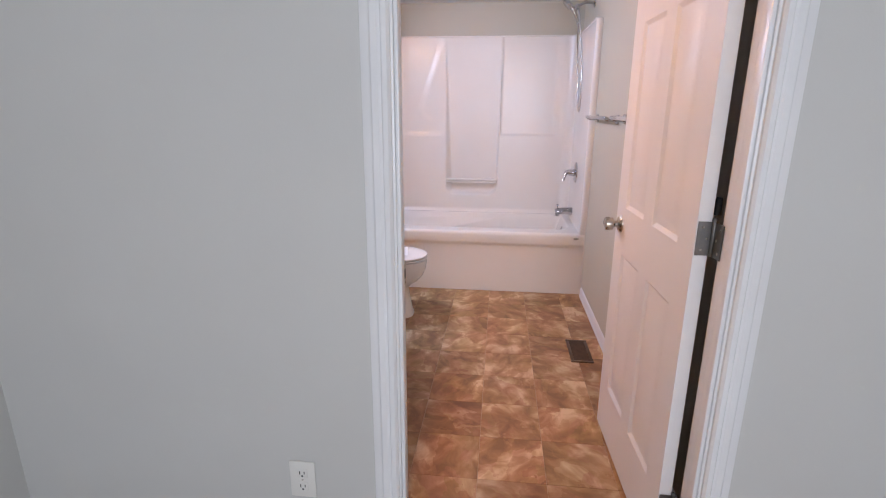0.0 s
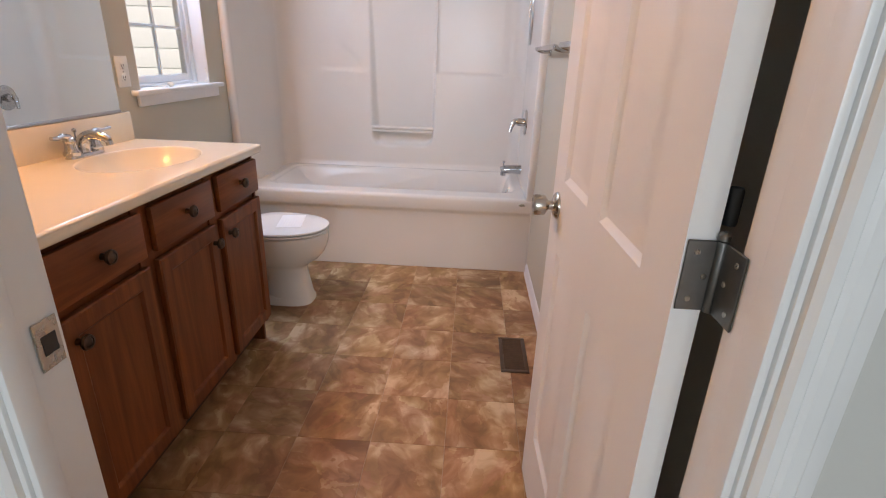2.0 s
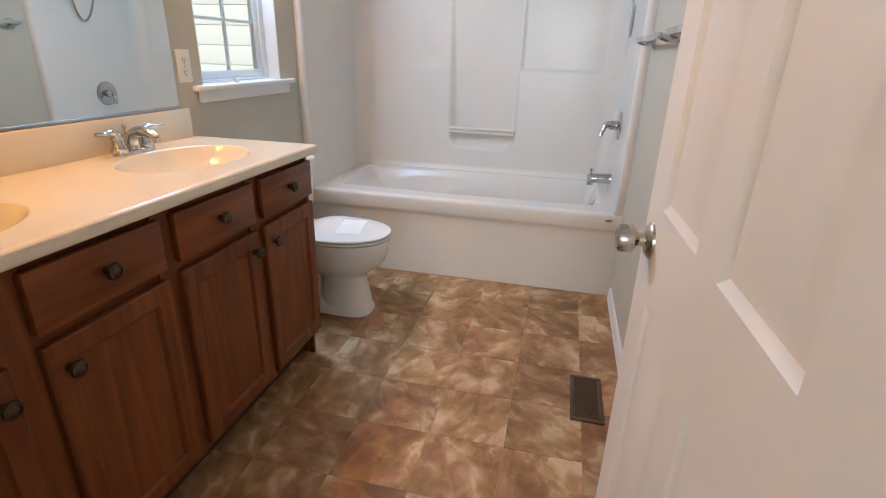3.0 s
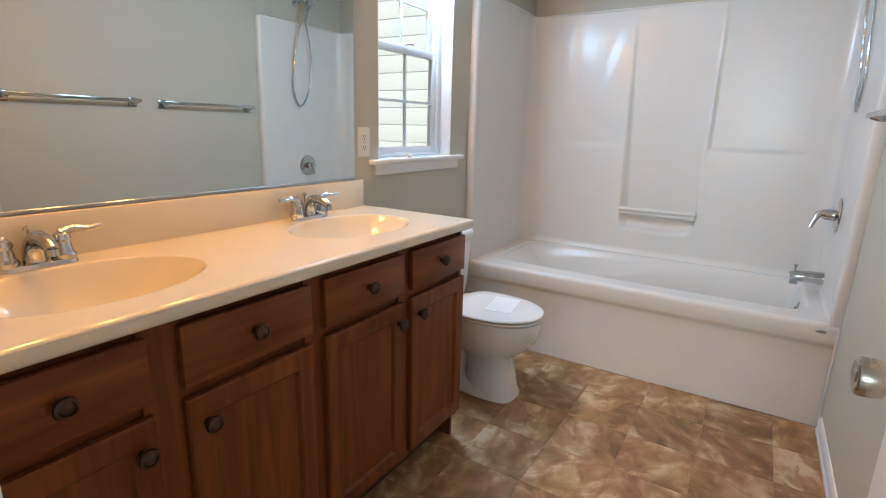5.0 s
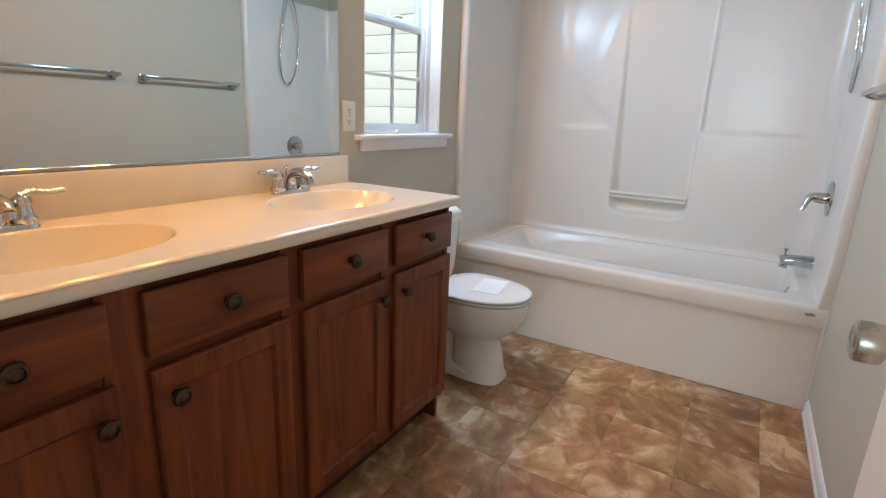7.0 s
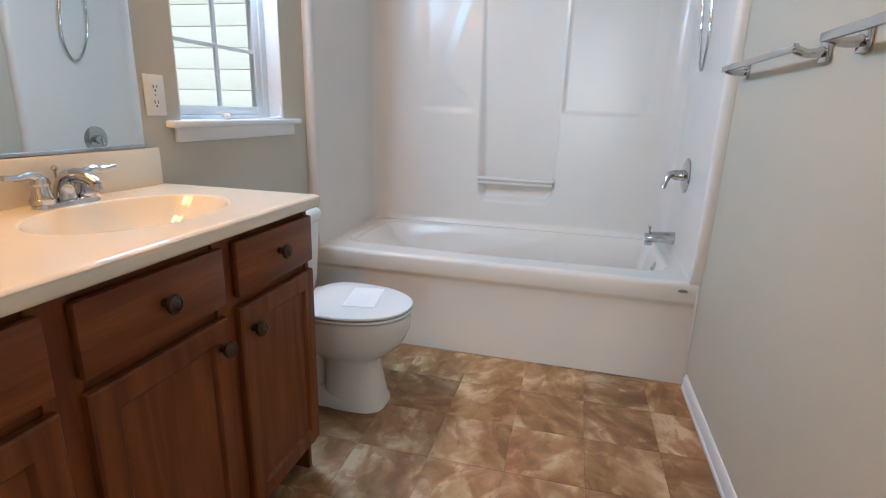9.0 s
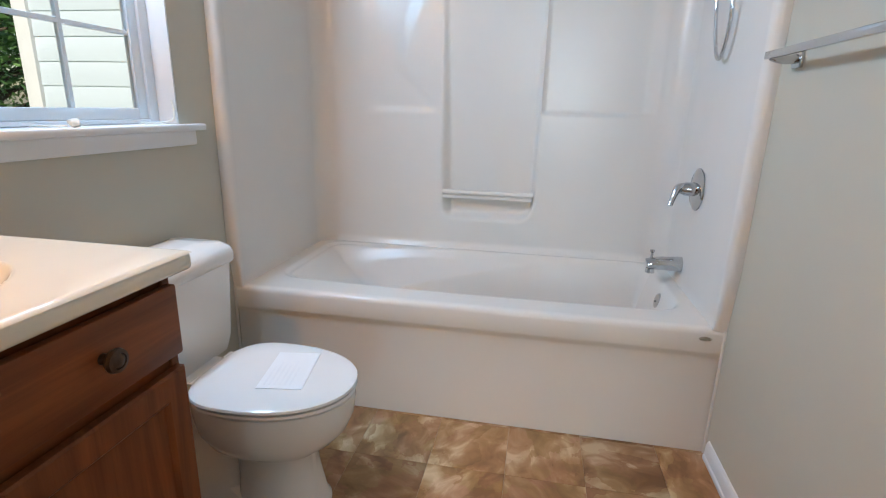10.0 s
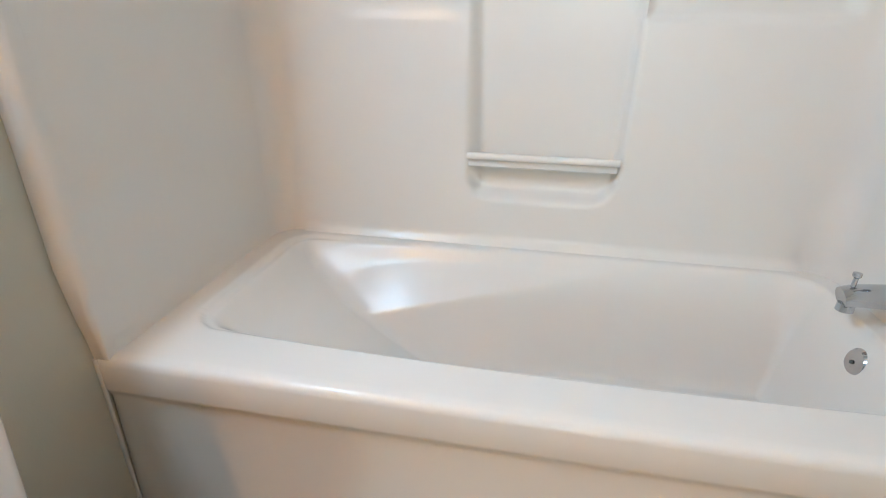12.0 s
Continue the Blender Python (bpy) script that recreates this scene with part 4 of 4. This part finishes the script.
# ---- door leaf ----
def build_door():
    HX, HY = 1.597, -2.262
    ang = 2.1
    d = thing("bathroom_door", (HX, HY, 0), "white six-panel door standing open into the bathroom", "door")
    m = pose(HX, HY, 0, 0, 0, ang)
    L, T, H0, H1 = 0.700, 0.034, 0.012, 1.975
    def placed(b):
        b.transform(m)
        return b
    # leaf coordinates: y along the leaf, x from -T (room face) to 0
    stile, mull = 0.105, 0.085
    cols = [(stile, (L - mull) / 2), ((L + mull) / 2, L - stile)]
    rws = [(0.22, 0.775), (0.945, 1.56), (1.665, 1.86)]
    xs = sorted({0, L, *[v for c in cols for v in c]})
    zs = sorted({H0, H1, *[v for r in rws for v in r]})
    leaf = bmesh.new()
    for side, x0, s in ((0, -T, -1), (1, 0.0, 1)):
        for i in range(len(xs) - 1):
            for j in range(len(zs) - 1):
                a, b, c, e = xs[i], xs[i + 1], zs[j], zs[j + 1]
                if (a, b) in cols and (c, e) in rws:
                    rings = [(0, 0), (0.006, -0.0045), (0.013, -0.008), (0.023, -0.008), (0.045, -0.0018)]
                    vs = [[leaf.verts.new((x0 + s * dep, yy, zz)) for yy, zz in ((a + q, c + q), (b - q, c + q), (b - q, e - q), (a + q, e - q))] for q, dep in rings]
                    for p, q in zip(vs, vs[1:]):
                        for k in range(4):
                            leaf.faces.new((p[k], p[(k + 1) % 4], q[(k + 1) % 4], q[k]))
                    leaf.faces.new(vs[-1])
                else:
                    leaf.faces.new([leaf.verts.new((x0, yy, zz)) for yy, zz in ((a, c), (b, c), (b, e), (a, e))])
    for quad in (((-T, 0, H0), (0, 0, H0), (0, 0, H1), (-T, 0, H1)), ((-T, L, H0), (0, L, H0), (0, L, H1), (-T, L, H1)), ((-T, 0, H1), (0, 0, H1), (0, L, H1), (-T, L, H1)), ((-T, 0, H0), (0, 0, H0), (0, L, H0), (-T, L, H0))):
        leaf.faces.new([leaf.verts.new(p) for p in quad])
    bmesh.ops.remove_doubles(leaf, verts=list(leaf.verts), dist=0.0002)
    part("leaf", placed(leaf), DOORP, d, angle=20)
    for s, x in ((-1, -T), (1, 0.0)):
        mm = axis((x, L - 0.062, 0.878), (s, 0, 0))
        k = part("door_knob", placed(lathe([(0.011, 0.004), (0.011, 0.022), (0.016, 0.027), (0.0235, 0.031), (0.0250, 0.038), (0.0250, 0.052), (0.0235, 0.057), (0.020, 0.0585), (0.010, 0.057), (0.007, 0.0585), (0, 0.0585)], mm, 32)), NICKEL, d, "satin nickel door knob")
        part("rose", placed(lathe([(0.032, 0), (0.0315, 0.004), (0.026, 0.009), (0.012, 0.011), (0, 0.011)], mm, 32)), NICKEL, k)
    part("latch_plate", placed(box(-T + 0.006, -0.006, L - 0.001, L + 0.0015, 0.850, 0.906, 0.0005, 1)), NICKEL, d)
    # hinges: a plate on the leaf's edge, a barrel, and a plate that reaches to the jamb
    for z in (0.20, 0.983, 1.80):
        h = part("hinge", box(HX - 0.032, HX + 0.008, HY - 0.0045, HY - 0.0020, z - 0.042, z + 0.042, 0.001, 1), STEEL, d, "steel butt hinge")
        jp = part("jamb_plate", box(DR - 0.0030, DR - 0.0004, HY - 0.054, HY - 0.006, z - 0.042, z + 0.042, 0.001, 1), STEEL, h)
        for dy, dz in ((-0.040, -0.028), (-0.024, 0.0), (-0.040, 0.028)):
            screw_bm = lathe([(0.0036, 0), (0.0030, 0.0012), (0, 0.0014)], axis((DR - 0.0030, HY + dy, z + dz), (-1, 0, 0)), 10)
            part("screw", screw_bm, NICKEL, h)
        part("barrel", lathe([(0.0055, -0.042), (0.0060, -0.041), (0.0060, 0.041), (0.0055, 0.042)], Matrix.Translation((HX + 0.004, HY - 0.006, z)), 14), STEEL, h)
        part("hinge_pin", lathe([(0.0035, 0.042), (0.0065, 0.044), (0.0065, 0.050), (0.004, 0.053), (0, 0.054)], Matrix.Translation((HX + 0.004, HY - 0.006, z)), 12), STEEL, h)
        if z == 0.983:
            part("pin_stop", lathe([(0, 0.055), (0.0075, 0.056), (0.0080, 0.060), (0.0080, 0.094), (0.0065, 0.098), (0, 0.099)], Matrix.Translation((HX + 0.014, HY + 0.012, z)), 14), SLOT, h, "black rubber door stop on the hinge pin")
        for x in (-0.020, -0.008):
            for dz in (-0.028, 0.0, 0.028):
                if (x < -0.01) == (dz != 0.0):
                    part("screw", lathe([(0.0036, 0), (0.0030, 0.0012), (0, 0.0014)], axis((HX + x, HY - 0.0045, z + dz), (0, -1, 0)), 10), NICKEL, h)


build_door()


# ---- towel bars ----
def build_towel_bar(y0, y1, z):
    b = thing("towel_bar", (RX, (y0 + y1) / 2, z), "chrome towel bar with square posts on the wall", "towel bar", "towel bars on the wall")
    part("bar", box(RX - 0.078, RX - 0.066, y0, y1, z - 0.008, z + 0.010, 0.002), CHROME, b)
    for y in (y0 + 0.018, y1 - 0.018):
        p = part("post", tube([(RX - 0.004, y, z - 0.006), (RX - 0.04, y, z - 0.010), (RX - 0.066, y, z - 0.002)], [0.013, 0.010, 0.011], 12, 5), CHROME, b)
        part("mount", box(RX - 0.012, RX - 0.0005, y - 0.022, y + 0.022, z - 0.030, z + 0.018, 0.004), CHROME, p)


build_towel_bar(-0.715, -0.105, 1.245)
build_towel_bar(-1.46, -0.845, 1.248)


# ---- floor register ----
def build_vent():
    v = thing("floor_vent", (1.558, -0.91, 0), "brown metal floor register with louvres", "floor vent")
    x0, x1, y0, y1 = 1.500, 1.616, -1.044, -0.776
    f = box(x0, x1, y0, y0 + 0.016, 0.001, 0.007, 0.002)
    box(x0, x1, y1 - 0.016, y1, 0.001, 0.007, 0.002, bm=f)
    box(x0, x0 + 0.016, y0 + 0.016, y1 - 0.016, 0.001, 0.007, 0.002, bm=f)
    box(x1 - 0.016, x1, y0 + 0.016, y1 - 0.016, 0.001, 0.007, 0.002, bm=f)
    part("frame", f, VENTM, v)
    # near-black sheet paints the shade of the duct under the louvres
    part("duct_shadow", box(x0 + 0.014, x1 - 0.014, y0 + 0.014, y1 - 0.014, 0.0008, 0.0018), DARK, v)
    n = 17
    for i in range(n):
        y = y0 + 0.022 + (y1 - y0 - 0.044) * i / (n - 1)
        s = box(x0 + 0.016, x1 - 0.016, -0.0035, 0.0035, -0.0007, 0.0007)
        s.transform(Matrix.Translation((0, y, 0.0048)) @ Matrix.Rotation(radians(28), 4, "X"))
        part("louvre", s, VENTM, v)


build_vent()


# ---- small things on the window sill ----
def build_sill_bits():
    c = solo("blind_cord", tube([(-0.045, -0.30, 1.0385), (-0.015, -0.245, 1.040), (0.002, -0.222, 1.050), (-0.004, -0.208, 1.080), (-0.012, -0.204, 1.105)], 0.0028, 8, 8), PLATE, "white blind cord end curling on the window sill", "cord")
    k = lathe([(0.004, 0), (0.010, 0.003), (0.0125, 0.010), (0.010, 0.017), (0.004, 0.021), (0, 0.021)], Matrix.Translation((0.012, -0.565, 1.0355)), 14)
    for v in k.verts:
        v.co += 0.003 * noise.noise_vector(v.co * 90)
    solo("crumpled_wad", k, PLATE, "small crumpled white wad on the window sill", "litter")
    solo("second_cord", tube([(-0.050, -0.62, 1.0385), (-0.02, -0.60, 1.0385), (-0.01, -0.57, 1.0390), (0.004, -0.58, 1.0385)], 0.0025, 8, 8), PLATE, "white cord scrap lying on the window sill", "cord")


build_sill_bits()


# ---- outside ----
def build_outside():
    solo("ground", box(-180, 180, -180, 180, -0.95, -0.75), GRASS, "green lawn around the house", "ground", kind=STRUCT)
    h = thing("house_wing", (-1.1, 1.9, -0.7), "beige clapboard wing of the house with white corner board", "house")
    x0, x1, yf = -2.14, -0.13, 1.235
    part("wall", box(x0 + 0.02, 1.9, yf + 0.012, yf + 2.4, -0.75, 3.6), SIDING, h)
    lap = 0.145
    for i in range(28):
        z = -0.70 + i * lap
        part("clapboard", loft([[(x, yf + 0.010, z + lap + 0.004), (x, yf + 0.004, z + lap + 0.004), (x, yf - 0.003, z + 0.003), (x, yf - 0.002, z), (x, yf + 0.010, z)] for x in (x0 + 0.02, x1)]), SIDING, h)
    part("corner_board", box(x0 - 0.02, x0 + 0.085, yf - 0.024, yf + 0.10, -0.72, 3.5, 0.004), TRIM, h)
    part("inside_corner_board", box(x1 - 0.055, x1 + 0.02, yf - 0.06, yf + 0.011, -0.72, 3.5, 0.004), TRIM, h)
    part("roof", box(x0 - 0.35, x1 + 0.1, yf - 0.35, yf + 2.6, 3.5, 3.62, 0.01), BARK, h)


build_outside()


def build_tree(at, height, spread, seed):
    rnd = random.Random(seed)
    t = thing("tree", at, "leafy green deciduous tree beyond the house", "tree", "trees behind the house")
    x, y, z = at
    wood_bm = tube([(x, y, z), (x + 0.1, y, z + height * 0.3), (x - 0.05, y + 0.1, z + height * 0.6), (x, y, z + height * 0.92)], [0.17, 0.13, 0.08, 0.02], 10, 6)
    tips = []
    for i in range(34):
        a = rnd.uniform(0, 2 * math.pi)
        h0 = z + height * rnd.uniform(0.10, 0.85)
        ln = spread * rnd.uniform(0.5, 1.0) * (1.1 - 0.5 * (h0 - z) / height)
        e = Vector((x + ln * math.cos(a), y + ln * math.sin(a), h0 + ln * rnd.uniform(0.05, 0.6)))
        mid = Vector((x, y, h0)).lerp(e, 0.5) + Vector((0, 0, 0.12))
        tube([(x, y, h0), mid, e], [0.045, 0.03, 0.008], 6, 4, bm=wood_bm)
        tips += [mid, e, mid.lerp(e, 0.5), e]
    part("trunk", wood_bm, BARK, t)
    verts, faces = [], []
    for i in range(9000):
        c = rnd.choice(tips) + Vector((rnd.gauss(0, 0.30), rnd.gauss(0, 0.30), rnd.gauss(0, 0.26)))
        q = Euler((rnd.uniform(-1.0, 1.0), rnd.uniform(-1.0, 1.0), rnd.uniform(0, 6.28))).to_matrix()
        s = rnd.uniform(0.035, 0.075)
        k = len(verts)
        verts += [tuple((c + q @ Vector(p) * s) * U) for p in ((-1, 0, 0), (-0.2, 0.55, 0.1), (1.1, 0, -0.1), (-0.2, -0.55, 0.1))]
        faces.append((k, k + 1, k + 2, k + 3))
    me = bpy.data.meshes.new("crown")
    me.from_pydata(verts, [], faces)
    me.materials.append(LEAF)
    ob = new("crown", me)
    ob.parent = t
    ob.matrix_parent_inverse = Matrix.Translation(-t.location)


for k, (p, hh, sp) in enumerate((((-6.2, 2.6, -0.75), 5.2, 2.0), ((-7.6, 4.6, -0.75), 6.0, 2.4), ((-6.9, 0.4, -0.75), 5.4, 2.1), ((-9.5, 6.8, -0.75), 7.0, 2.8))):
    build_tree(p, hh, sp, 11 + k)


# ---- floor tiles ----
def build_tiles():
    pitch, gap = 0.2465, 0.0011
    ox, oy = 1.292, -0.002
    shared = {}
    parent = bpy.data.objects["floor_base"]
    for i in range(-6, 3):
        for j in range(-10, 1):
            a, b = max(0.001, ox + i * pitch), min(RX - 0.001, ox + (i + 1) * pitch)
            c, e = max(YH + 0.001, oy + j * pitch), min(0.02, oy + (j + 1) * pitch)
            if b - a < 0.02 or e - c < 0.02:
                continue
            key = (round(b - a, 4), round(e - c, 4))
            if key not in shared:
                w, d = key[0] / 2 - gap / 2, key[1] / 2 - gap / 2
                shared[key] = finish("tile", box(-w, w, -d, d, -0.002, 0.0002, 0.0004, 1), TILE)
            ob = new("tile", shared[key])
            ob.parent = parent
            ob.location = Vector(((a + b) / 2, (c + e) / 2, 0)) * U


build_tiles()
